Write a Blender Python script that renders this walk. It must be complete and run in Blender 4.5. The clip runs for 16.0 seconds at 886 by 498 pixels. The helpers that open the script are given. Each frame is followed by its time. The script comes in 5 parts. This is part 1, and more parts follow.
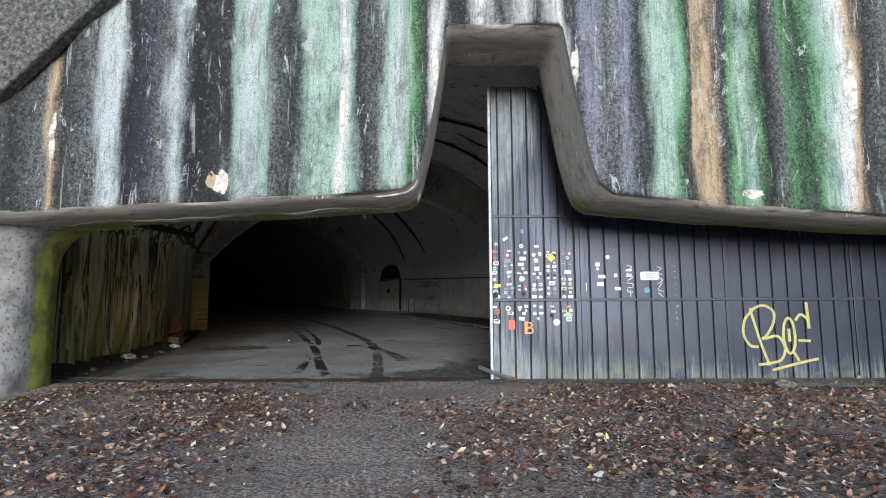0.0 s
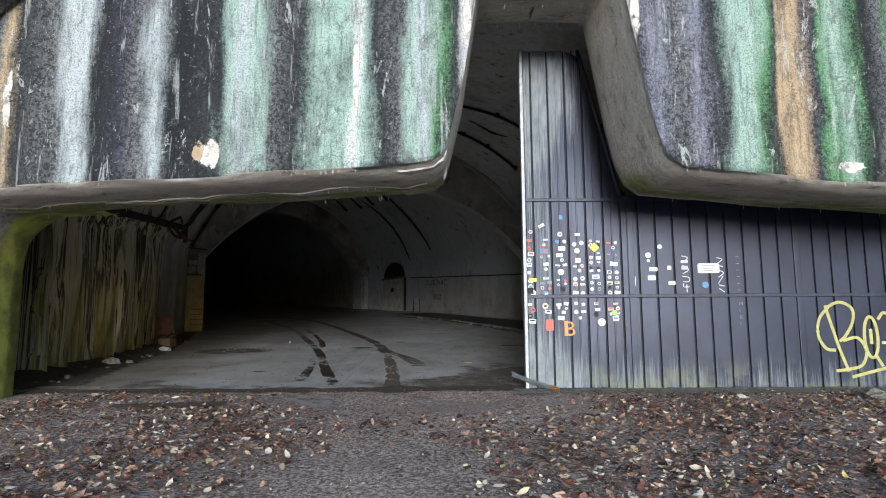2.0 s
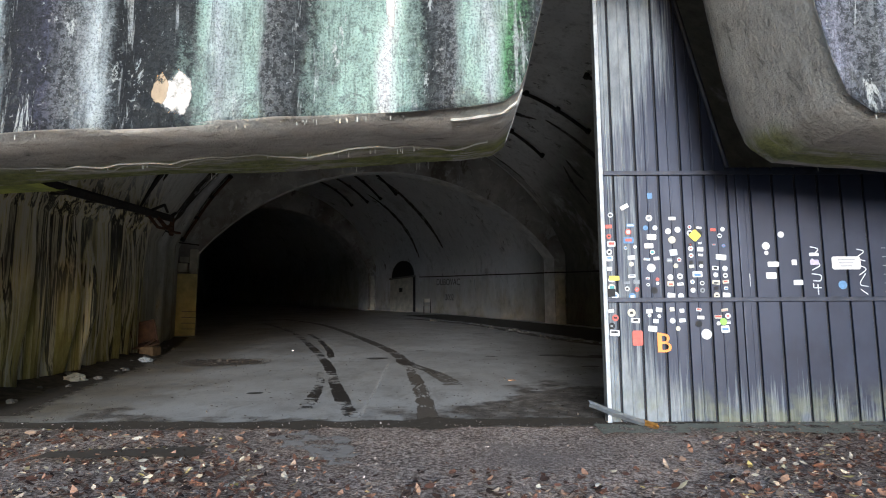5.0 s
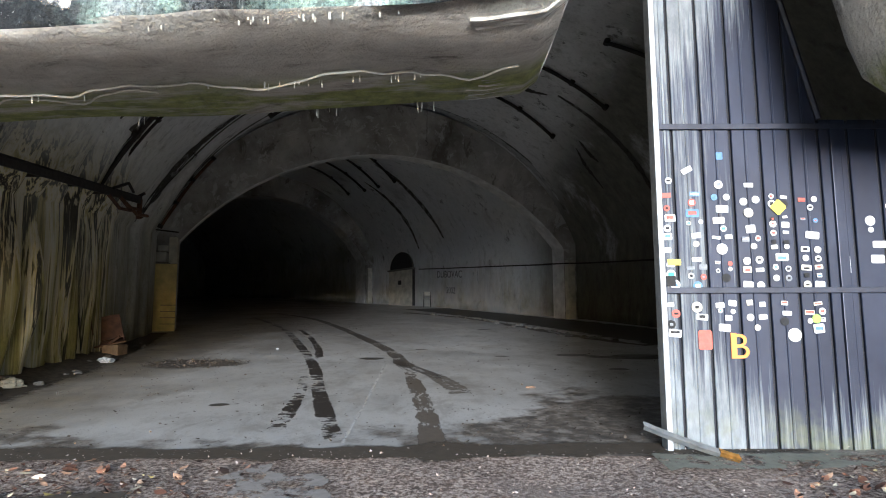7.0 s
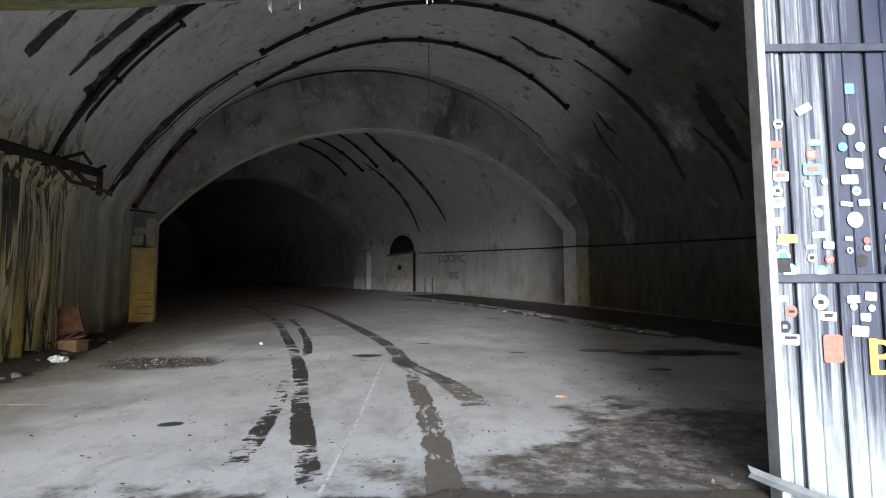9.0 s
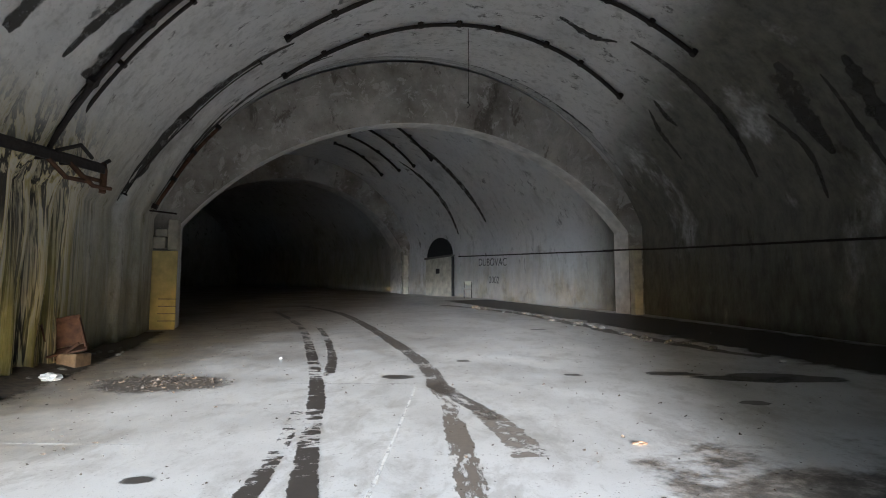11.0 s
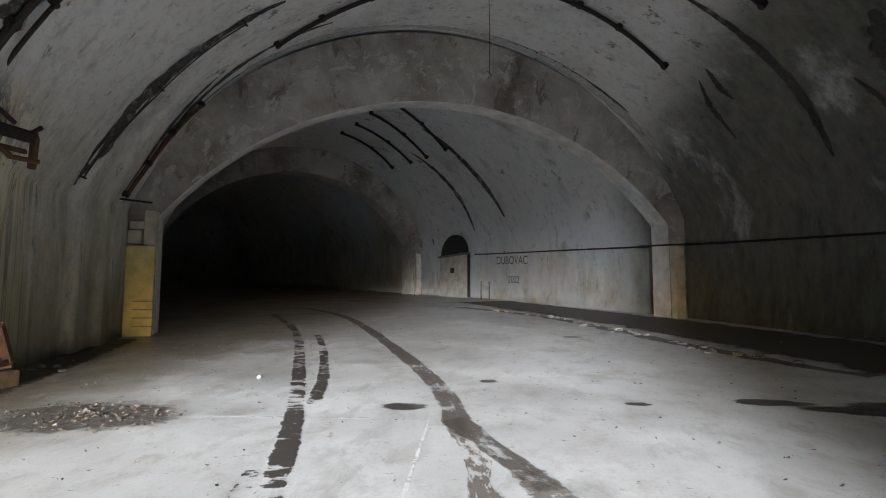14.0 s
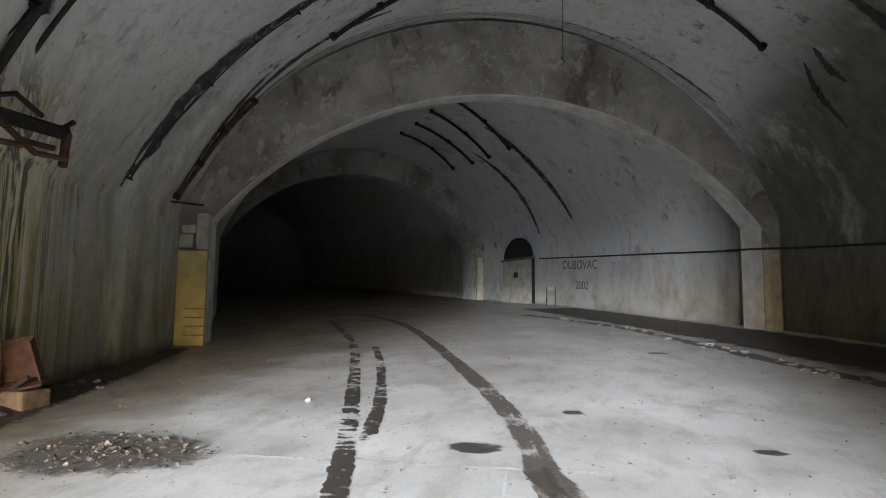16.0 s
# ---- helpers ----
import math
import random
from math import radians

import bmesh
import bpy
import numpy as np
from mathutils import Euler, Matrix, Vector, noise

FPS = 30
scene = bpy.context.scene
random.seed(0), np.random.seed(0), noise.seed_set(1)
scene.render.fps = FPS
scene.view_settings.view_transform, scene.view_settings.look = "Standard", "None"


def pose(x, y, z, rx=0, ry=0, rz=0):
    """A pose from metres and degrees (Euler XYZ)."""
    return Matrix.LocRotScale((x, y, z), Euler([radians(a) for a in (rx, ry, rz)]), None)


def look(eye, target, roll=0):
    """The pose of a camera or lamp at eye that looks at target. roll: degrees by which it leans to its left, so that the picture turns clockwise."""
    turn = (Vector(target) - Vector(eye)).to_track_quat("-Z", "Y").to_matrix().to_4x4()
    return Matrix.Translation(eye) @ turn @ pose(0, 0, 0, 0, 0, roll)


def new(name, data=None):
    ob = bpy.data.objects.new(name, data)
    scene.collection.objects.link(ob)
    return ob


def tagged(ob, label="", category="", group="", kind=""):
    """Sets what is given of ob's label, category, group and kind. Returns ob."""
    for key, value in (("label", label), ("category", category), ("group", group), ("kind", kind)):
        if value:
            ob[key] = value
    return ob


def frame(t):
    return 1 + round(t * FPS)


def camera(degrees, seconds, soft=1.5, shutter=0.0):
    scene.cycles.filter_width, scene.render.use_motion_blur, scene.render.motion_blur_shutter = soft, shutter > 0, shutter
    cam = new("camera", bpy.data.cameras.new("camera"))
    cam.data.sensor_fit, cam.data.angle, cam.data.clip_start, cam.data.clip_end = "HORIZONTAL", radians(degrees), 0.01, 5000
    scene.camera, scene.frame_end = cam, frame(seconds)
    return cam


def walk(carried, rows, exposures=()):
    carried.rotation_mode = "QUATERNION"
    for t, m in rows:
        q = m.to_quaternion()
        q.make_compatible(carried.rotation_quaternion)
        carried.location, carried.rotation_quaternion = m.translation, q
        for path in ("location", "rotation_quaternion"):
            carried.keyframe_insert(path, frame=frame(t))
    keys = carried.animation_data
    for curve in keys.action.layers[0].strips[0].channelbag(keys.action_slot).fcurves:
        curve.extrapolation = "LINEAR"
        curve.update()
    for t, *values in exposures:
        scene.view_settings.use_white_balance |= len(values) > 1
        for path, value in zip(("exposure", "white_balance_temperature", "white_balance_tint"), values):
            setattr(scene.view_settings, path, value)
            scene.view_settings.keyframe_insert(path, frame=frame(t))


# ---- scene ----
cam = camera(69.5, 16.0, soft=1.0)
METRES, EYE, TILT, LEAN, TURN = 12.2, 1.5, 0.0, 0.0, 0.0
ROWS = [
    (0.0, 0.0, 0.0, 0.0, 0.03, 7.61, 0.22),
    (0.5, -0.0077, 0.0291, -0.0025, -0.02, 7.59, 0.3),
    (1.0, -0.0169, 0.0588, -0.0031, 0.01, 7.57, 0.18),
    (1.5, -0.0285, 0.0907, 0.001, 0.03, 7.63, 0.28),
    (2.0, -0.0339, 0.1251, 0.0026, -0.01, 7.61, 0.33),
    (2.5, -0.0428, 0.1586, 0.0042, 0.01, 7.61, 0.17),
    (3.0, -0.0542, 0.1905, 0.0078, 0.04, 7.64, 0.3),
    (3.5, -0.0592, 0.2229, 0.0097, 0.06, 7.67, 0.32),
    (4.0, -0.0672, 0.2533, 0.0111, 0.06, 7.67, 0.18),
    (4.5, -0.0759, 0.2846, 0.0148, 0.15, 7.62, 0.28),
    (7.0, -0.0889, 0.4554, 0.0226, 0.07, 7.02, 0.23),
    (7.5, -0.0908, 0.4924, 0.0246, 0.12, 6.13, 0.38),
    (8.0, -0.0904, 0.5274, 0.0278, 0.11, 5.94, 0.37),
    (8.5, -0.0952, 0.5608, 0.0298, 0.07, 5.9, 0.32),
    (9.0, -0.0982, 0.5905, 0.0328, 0.07, 5.63, 0.39),
    (11.5, -0.1049, 0.7358, 0.0473, 4.41, 5.9, -0.05),
    (12.0, -0.1081, 0.7634, 0.0462, 4.78, 5.84, -0.01),
    (12.5, -0.1086, 0.7965, 0.0475, 4.72, 5.86, -0.02),
    (13.0, -0.1133, 0.8256, 0.0491, 4.75, 5.82, -0.18),
    (13.5, -0.1189, 0.8569, 0.0534, 4.8, 5.81, -0.06),
    (14.0, -0.1194, 0.8875, 0.0537, 4.76, 5.91, -0.01),
    (14.5, -0.1254, 0.9142, 0.0555, 4.81, 5.88, -0.16),
    (15.0, -0.1357, 0.9401, 0.0611, 4.79, 6.03, -0.04),
    (15.5, -0.1395, 0.9607, 0.0649, 5.85, 5.99, -0.03),
    (16.0, -0.1412, 0.9797, 0.0668, 10.03, 6.14, -0.54),
]
walk(cam, [(t, pose(0, 0, EYE, TILT, LEAN, TURN) @ pose(METRES * x, METRES * y, METRES * z, 90 + pitch, roll, yaw)) for t, x, y, z, yaw, pitch, roll in ROWS],
     exposures=[(0.0, 0.95, 5500, 9), (4.5, 1.2, 5500, 9), (7.0, 1.8, 5500, 9), (8.0, 2.4, 5500, 9), (9.0, 2.4, 5500, 9), (11.5, 3.15, 5450, 9), (12.5, 3.1, 5500, 9), (14.0, 3.2, 5500, 9), (15.4, 3.35, 5500, 9), (16.0, 3.2, 5500, 9)])

# ---- world, sun, exposure ----
world = bpy.data.worlds.new("world")
scene.world = world
world.use_nodes = True
wn = world.node_tree
sky = wn.nodes.new("ShaderNodeTexSky")
sky.sky_type = "NISHITA"
sky.sun_disc = False
sky.sun_elevation, sky.sun_rotation = radians(6), radians(179)
sky.air_density, sky.dust_density, sky.ozone_density = 1.0, 1.5, 2.0
wn.links.new(sky.outputs["Color"], wn.nodes["Background"].inputs["Color"])
wn.nodes["Background"].inputs["Strength"].default_value = 0.15
sun = new("sun", bpy.data.lights.new("sun", "SUN"))
sun.data.energy, sun.data.angle, sun.data.color = 2.4, radians(20), (1.0, 0.98, 0.95)
sun.matrix_world = look((0.7, -30, 2.1), (0, 0, 0))

# ---- ground slope: the walk climbs gently into the hill ----
SLOPE, BASE = 0.0755, -0.115


def ground(y):
    return SLOPE * max(y, -400.0) + BASE


# ---- materials ----
class Mat:
    """A node material built step by step."""

    def __init__(self, name, rough=0.8, metal=0.0):
        self.m = bpy.data.materials.new(name)
        self.m.use_nodes = True
        self.t = self.m.node_tree
        self.b = self.t.nodes["Principled BSDF"]
        self.b.inputs["Roughness"].default_value = rough
        self.b.inputs["Metallic"].default_value = metal
        self.geo = self.t.nodes.new("ShaderNodeNewGeometry").outputs["Position"]

    def link(self, a, b):
        self.t.links.new(a, b)

    def place(self, scale=(1, 1, 1), src=None):
        n = self.t.nodes.new("ShaderNodeMapping")
        n.inputs["Scale"].default_value = scale
        self.link(src or self.geo, n.inputs["Vector"])
        return n.outputs["Vector"]

    def noise(self, scale, detail=4, rough=0.6, stretch=(1, 1, 1), dist=0.0, src=None):
        n = self.t.nodes.new("ShaderNodeTexNoise")
        n.inputs["Scale"].default_value, n.inputs["Detail"].default_value = scale, detail
        n.inputs["Roughness"].default_value, n.inputs["Distortion"].default_value = rough, dist
        self.link(self.place(stretch, src), n.inputs["Vector"])
        return n.outputs["Fac"]

    def ramp(self, fac, stops, mode="LINEAR"):
        n = self.t.nodes.new("ShaderNodeValToRGB")
        r = n.color_ramp
        r.interpolation = mode
        while len(r.elements) < len(stops):
            r.elements.new(0.5)
        for e, (p, c) in zip(r.elements, stops):
            e.position = p
            e.color = (c, c, c, 1) if isinstance(c, (int, float)) else (*c, 1)
        self.link(fac, n.inputs["Fac"])
        return n.outputs["Color"]

    def mix(self, fac, a, b, mode="MIX"):
        n = self.t.nodes.new("ShaderNodeMix")
        n.data_type, n.blend_type = "RGBA", mode
        for key, v in ((0, fac), (6, a), (7, b)):
            if isinstance(v, (int, float)):
                n.inputs[key].default_value = v if key == 0 else (v, v, v, 1)
            elif isinstance(v, tuple):
                n.inputs[key].default_value = (*v, 1)
            else:
                self.link(v, n.inputs[key])
        return n.outputs[2]

    def math(self, op, a, b=0.0, c=0.0):
        n = self.t.nodes.new("ShaderNodeMath")
        n.operation = op
        for i, v in enumerate((a, b, c)):
            if isinstance(v, (int, float)):
                n.inputs[i].default_value = v
            else:
                self.link(v, n.inputs[i])
        return n.outputs[0]

    def axis(self, i):
        n = self.t.nodes.new("ShaderNodeSeparateXYZ")
        self.link(self.geo, n.inputs[0])
        return n.outputs[i]

    def smooth(self, v, lo, hi):
        n = self.t.nodes.new("ShaderNodeMapRange")
        n.interpolation_type = "SMOOTHSTEP"
        n.inputs[1].default_value, n.inputs[2].default_value = lo, hi
        self.link(v, n.inputs[0])
        return n.outputs[0]

    def bump(self, h, strength=0.4, dist=0.02):
        n = self.t.nodes.new("ShaderNodeBump")
        n.inputs["Strength"].default_value, n.inputs["Distance"].default_value = strength, dist
        self.link(h, n.inputs["Height"])
        self.link(n.outputs["Normal"], self.b.inputs["Normal"])

    def out(self, colour=None, rough=None, alpha=None):
        if colour is not None:
            if isinstance(colour, tuple):
                self.b.inputs["Base Color"].default_value = (*colour, 1)
            else:
                self.link(colour, self.b.inputs["Base Color"])
        if rough is not None:
            self.link(rough, self.b.inputs["Roughness"])
        if alpha is not None:
            self.link(alpha, self.b.inputs["Alpha"])
        return self.m


def simple(name, c, rough=0.7, metal=0.0, var=0.25, scale=14.0):
    k = Mat(name, rough, metal)
    n = k.noise(scale, 6)
    lo, hi = tuple(v * (1 - var) for v in c), tuple(min(1, v * (1 + var)) for v in c)
    k.bump(k.noise(scale * 5, 4), 0.2, 0.01)
    return k.out(k.ramp(n, [(0.3, lo), (0.7, hi)]))


def facade_material():
    k = Mat("streaked_concrete", 0.85)
    blk, drk, gry, vio = (0.012, 0.013, 0.015), (0.045, 0.05, 0.05), (0.2, 0.21, 0.21), (0.07, 0.07, 0.1)
    lit, mint, grn, wht = (0.6, 0.67, 0.67), (0.46, 0.63, 0.53), (0.15, 0.34, 0.15), (0.9, 0.9, 0.88)
    tan, lav, dgr = (0.6, 0.46, 0.28), (0.33, 0.34, 0.42), (0.05, 0.1, 0.06)
    wob = k.noise(1.0, 6, 0.55, (2.6, 1.0, 0.55))
    x = k.math("ADD", k.axis(0), k.math("MULTIPLY", k.math("SUBTRACT", wob, 0.5), 0.6))

    def along(lo, hi, stops):
        return k.ramp(k.math("DIVIDE", k.math("SUBTRACT", x, lo), hi - lo), [((p - lo) / (hi - lo), c) for p, c in stops])

    a = along(-6.6, 0.2, [(-6.5, gry), (-6.1, drk), (-5.62, gry), (-5.5, tan), (-5.35, drk), (-5.0, gry), (-4.85, lit), (-4.65, lit), (-4.5, blk), (-4.2, vio),
                          (-3.9, gry), (-3.72, lit), (-3.55, blk), (-3.1, drk), (-2.95, mint), (-2.75, lit), (-2.5, mint), (-2.35, gry), (-2.1, drk), (-1.9, mint),
                          (-1.55, mint), (-1.43, wht), (-1.33, mint), (-1.15, drk), (-0.95, gry), (-0.8, mint), (-0.65, lit), (-0.45, grn), (-0.25, drk), (-0.08, wht), (0.1, drk)])
    b = along(0.2, 7.0, [(0.3, drk), (0.6, wht), (0.8, drk), (1.2, wht), (1.4, drk), (1.72, wht), (1.85, drk), (2.05, lav), (2.35, gry), (2.6, lav),
                         (2.85, drk), (3.0, mint), (3.2, mint), (3.35, grn), (3.48, drk), (3.58, tan), (3.8, tan), (4.0, vio), (4.08, grn), (4.3, mint),
                         (4.45, grn), (4.55, blk), (4.72, gry), (4.85, grn), (5.1, dgr), (5.25, grn), (5.5, mint), (5.7, wht), (5.85, tan), (6.0, drk), (6.4, gry)])
    c = k.mix(k.math("GREATER_THAN", x, 0.2), a, b)
    blot = k.noise(1.3, 6, 0.7, (1.5, 1, 0.6))
    c = k.mix(k.ramp(blot, [(0.49, 0.0), (0.69, 0.58)]), c, (0.05, 0.055, 0.055))
    speck = k.noise(24, 6, 0.8)
    lum = k.t.nodes.new("ShaderNodeRGBToBW")
    k.link(c, lum.inputs[0])
    c = k.mix(k.math("MULTIPLY", k.ramp(speck, [(0.49, 0.0), (0.53, 1.0)]), k.math("SUBTRACT", 1.0, k.math("MULTIPLY", k.smooth(lum.outputs[0], 0.15, 0.42), 0.85))), c, k.mix(0.8, c, (0.012, 0.014, 0.014)))
    fine = k.noise(1.0, 6, 0.75, (16, 3, 1.6))
    c = k.mix(k.ramp(fine, [(0.52, 0.0), (0.6, 0.7)]), c, k.mix(0.55, c, (0.01, 0.012, 0.012)))
    c = k.mix(k.ramp(k.noise(1.0, 6, 0.7, (9, 2, 0.8)), [(0.6, 0.0), (0.66, 0.5)]), c, (0.66, 0.7, 0.68))
    flake = k.noise(3.2, 8, 0.78, (1, 1, 0.8), 0.6)
    c = k.mix(k.ramp(flake, [(0.57, 0.0), (0.595, 0.5), (0.66, 0.6)]), c, k.mix(k.noise(9, 4), (0.05, 0.055, 0.055), (0.2, 0.21, 0.2)))
    c = k.mix(k.ramp(k.noise(2.3, 8, 0.75, (1.6, 1, 0.5), 0.8), [(0.6, 0.0), (0.63, 0.8)]), c, (0.6, 0.63, 0.6))
    c = k.mix(k.ramp(k.noise(22, 3, 0.7, (1, 1, 1.0)), [(0.63, 0.0), (0.68, 0.4)]), c, (0.62, 0.64, 0.62))
    k.bump(k.math("ADD", k.noise(26, 6, 0.7), k.math("MULTIPLY", k.noise(5, 4), 1.5)), 1.0, 0.045)
    grain = k.ramp(k.noise(58, 3, 0.65), [(0.4, 0.5), (0.5, 0.95), (0.6, 1.0)])
    c = k.mix(0.9, c, grain, "MULTIPLY")
    # underside: bare brown concrete
    n = k.t.nodes.new("ShaderNodeSeparateXYZ")
    k.link(k.t.nodes.new("ShaderNodeNewGeometry").outputs["True Normal"], n.inputs[0])
    under = k.smooth(k.math("ABSOLUTE", n.outputs[1]), 0.75, 0.3)
    brown = k.ramp(k.noise(2.6, 9, 0.76, (1, 2.0, 1.2), 0.5), [(0.32, (0.15, 0.135, 0.115)), (0.44, (0.48, 0.45, 0.39)), (0.7, (0.7, 0.67, 0.6))])
    moss = k.math("MULTIPLY", k.ramp(k.noise(1.1, 5, 0.65, (1, 4, 1)), [(0.36, 0.0), (0.5, 0.9)]), k.math("MULTIPLY", k.smooth(k.axis(1), 9.3, 9.75), k.smooth(k.axis(2), 3.75, 3.5)))
    brown = k.mix(moss, brown, k.ramp(k.noise(9, 5, 0.7), [(0.35, (0.13, 0.16, 0.03)), (0.65, (0.33, 0.36, 0.09))]))
    return k.out(k.mix(under, c, brown))


def lining_material():
    k = Mat("tunnel_concrete", 0.85)
    base = k.ramp(k.noise(0.55, 7, 0.62), [(0.3, (0.6, 0.6, 0.595)), (0.48, (0.74, 0.74, 0.735)), (0.7, (0.8, 0.8, 0.8))])
    base = k.mix(k.ramp(k.noise(5, 7, 0.75), [(0.36, 0.3), (0.5, 0.0)]), base, (0.2, 0.2, 0.19))
    streak = k.noise(1.0, 6, 0.65, (2.6, 2.6, 0.22))
    base = k.mix(k.ramp(streak, [(0.57, 0.0), (0.68, 0.38)]), base, (0.14, 0.14, 0.125))
    base = k.mix(k.ramp(k.noise(2.1, 6, 0.7, (1, 1, 0.5)), [(0.6, 0.0), (0.66, 0.75)]), base, (0.04, 0.04, 0.04))
    base = k.mix(k.ramp(k.noise(18, 3, 0.6), [(0.69, 0.0), (0.73, 0.6)]), base, (0.03, 0.028, 0.025))
    height = k.math("SUBTRACT", k.axis(2), k.math("SUBTRACT", k.math("MULTIPLY", k.axis(1), SLOPE), -BASE))
    splash = k.math("ADD", height, k.math("MULTIPLY", k.math("SUBTRACT", k.noise(1.0, 7, 0.7, (1.8, 1.8, 0.35)), 0.5), 5.0))
    base = k.mix(k.math("MULTIPLY", k.smooth(splash, 2.4, 0.6), 0.72), base, k.ramp(k.noise(2.5, 6, 0.7, (1, 1, 0.5)), [(0.35, (0.13, 0.105, 0.05)), (0.65, (0.4, 0.34, 0.18))]))
    soot = k.noise(0.33, 7, 0.68, (1, 1, 1.3))
    base = k.mix(k.ramp(soot, [(0.55, 0.0), (0.66, 0.5)]), base, (0.13, 0.13, 0.115))
    # whitewash beyond the arch, kept pale to paint in the daylight patch there
    lit_wash = k.math("MULTIPLY", k.smooth(k.math("ADD", k.axis(1), k.math("MULTIPLY", k.noise(0.6, 5), 4.0)), 30.5, 33.0), k.smooth(k.noise(0.45, 6, 0.65), 0.62, 0.45))
    base = k.mix(k.math("MULTIPLY", lit_wash, 0.5), base, (0.7, 0.71, 0.72))
    # right wall: olive stain, deepened to paint in the steel door's shade
    olive_shade = k.math("MULTIPLY", k.smooth(k.axis(0), 1.9, 3.6), k.smooth(k.noise(0.5, 7, 0.68, (1, 1, 0.5)), 0.26, 0.46))
    base = k.mix(k.math("MULTIPLY", olive_shade, 0.9), base, k.ramp(k.noise(3, 6, 0.7, (1, 1, 0.4)), [(0.35, (0.05, 0.05, 0.036)), (0.65, (0.15, 0.145, 0.105))]))
    moss = k.math("MULTIPLY", k.math("MULTIPLY", k.smooth(k.axis(0), -5.6, -7.6), k.smooth(height, 5.4, 2.4)), k.ramp(k.noise(0.9, 6, 0.68, (1, 1, 0.4)), [(0.32, 0.35), (0.62, 0.95)]))
    base = k.mix(k.math("MULTIPLY", moss, 0.75), base, k.ramp(k.noise(3, 6, 0.7, (1, 1, 0.35)), [(0.35, (0.16, 0.155, 0.085)), (0.65, (0.4, 0.38, 0.25))]))
    # algae and rust run down the walls by the mouth
    near = k.math("MULTIPLY", k.smooth(k.math("ADD", k.axis(1), k.math("MULTIPLY", k.noise(0.9, 5), 3.0)), 22.5, 19.0), k.smooth(k.axis(0), -5.5, -7.4))
    near = k.math("MULTIPLY", near, k.smooth(height, 4.3, 3.0))
    run = k.noise(1.0, 5, 0.62, (5.0, 5.0, 0.1))
    algae = k.ramp(run, [(0.3, (0.02, 0.02, 0.016)), (0.38, (0.42, 0.35, 0.12)), (0.46, (0.64, 0.6, 0.5)), (0.51, (0.6, 0.52, 0.27)), (0.54, (0.025, 0.022, 0.016)), (0.58, (0.04, 0.035, 0.025)), (0.61, (0.56, 0.5, 0.33)), (0.67, (0.05, 0.042, 0.03)), (0.75, (0.5, 0.47, 0.4))])
    base = k.mix(k.math("MULTIPLY", near, k.ramp(k.noise(0.8, 5, 0.6, (1, 1, 0.6)), [(0.35, 0.75), (0.6, 1.0)])), base, algae)
    olive2 = k.math("MULTIPLY", near, k.math("MULTIPLY", k.smooth(splash, 2.6, 0.8), k.smooth(k.noise(1.0, 5, 0.6, (4.5, 4.5, 0.15)), 0.42, 0.55)))
    base = k.mix(k.math("MULTIPLY", olive2, 0.85), base, k.ramp(k.noise(4, 6, 0.7, (1, 1, 0.3)), [(0.35, (0.18, 0.145, 0.035)), (0.65, (0.4, 0.35, 0.1))]))
    k.bump(k.math("ADD", k.noise(14, 7, 0.65), k.math("MULTIPLY", k.noise(2.2, 5), 2.0)), 0.5, 0.03)
    return k.out(base)


def floor_material():
    k = Mat("worn_concrete_floor", 0.6)
    c = k.ramp(k.noise(0.5, 7, 0.6), [(0.3, (0.4, 0.395, 0.385)), (0.55, (0.54, 0.538, 0.53)), (0.75, (0.6, 0.6, 0.595))])
    c = k.mix(k.ramp(k.noise(3.2, 7, 0.7, (1, 0.5, 1)), [(0.5, 0.0), (0.72, 0.55)]), c, (0.2, 0.185, 0.16))
    c = k.mix(k.ramp(k.noise(40, 4, 0.7), [(0.6, 0.0), (0.68, 0.6)]), c, (0.12, 0.11, 0.1))
    c = k.mix(k.ramp(k.noise(1.6, 8, 0.75, (1.4, 0.7, 1), 0.5), [(0.53, 0.0), (0.6, 0.35), (0.7, 0.5)]), c, (0.24, 0.225, 0.2))
    c = k.mix(k.ramp(k.noise(7, 5, 0.7), [(0.66, 0.0), (0.7, 0.6)]), c, (0.1, 0.09, 0.075))
    edge = k.math("MULTIPLY", k.smooth(k.math("ADD", k.axis(0), k.math("MULTIPLY", k.noise(0.8, 5), 3.0)), -2.2, -5.8), 0.85)
    c = k.mix(edge, c, k.ramp(k.noise(4, 7, 0.75), [(0.35, (0.07, 0.055, 0.035)), (0.65, (0.27, 0.22, 0.14))]))
    # damp dirt carried in over the threshold, more by the steel door
    lim = k.math("ADD", k.axis(1), k.math("MULTIPLY", k.math("SUBTRACT", k.noise(0.9, 6, 0.65), 0.5), 5.0))
    lim = k.math("SUBTRACT", lim, k.math("MULTIPLY", k.smooth(k.axis(0), -1.8, 0.6), 2.6))
    dirt = k.smooth(lim, 11.6, 11.05)
    dc = k.ramp(k.noise(5, 8, 0.8), [(0.38, (0.03, 0.025, 0.02)), (0.5, (0.13, 0.11, 0.09)), (0.6, (0.34, 0.31, 0.28))])
    c = k.mix(k.math("MULTIPLY", dirt, 0.92), c, dc)
    k.bump(k.noise(30, 6, 0.7), 0.3, 0.01)
    r = k.ramp(k.noise(0.8, 4), [(0.4, 0.3), (0.65, 0.52)])
    return k.out(c, r)


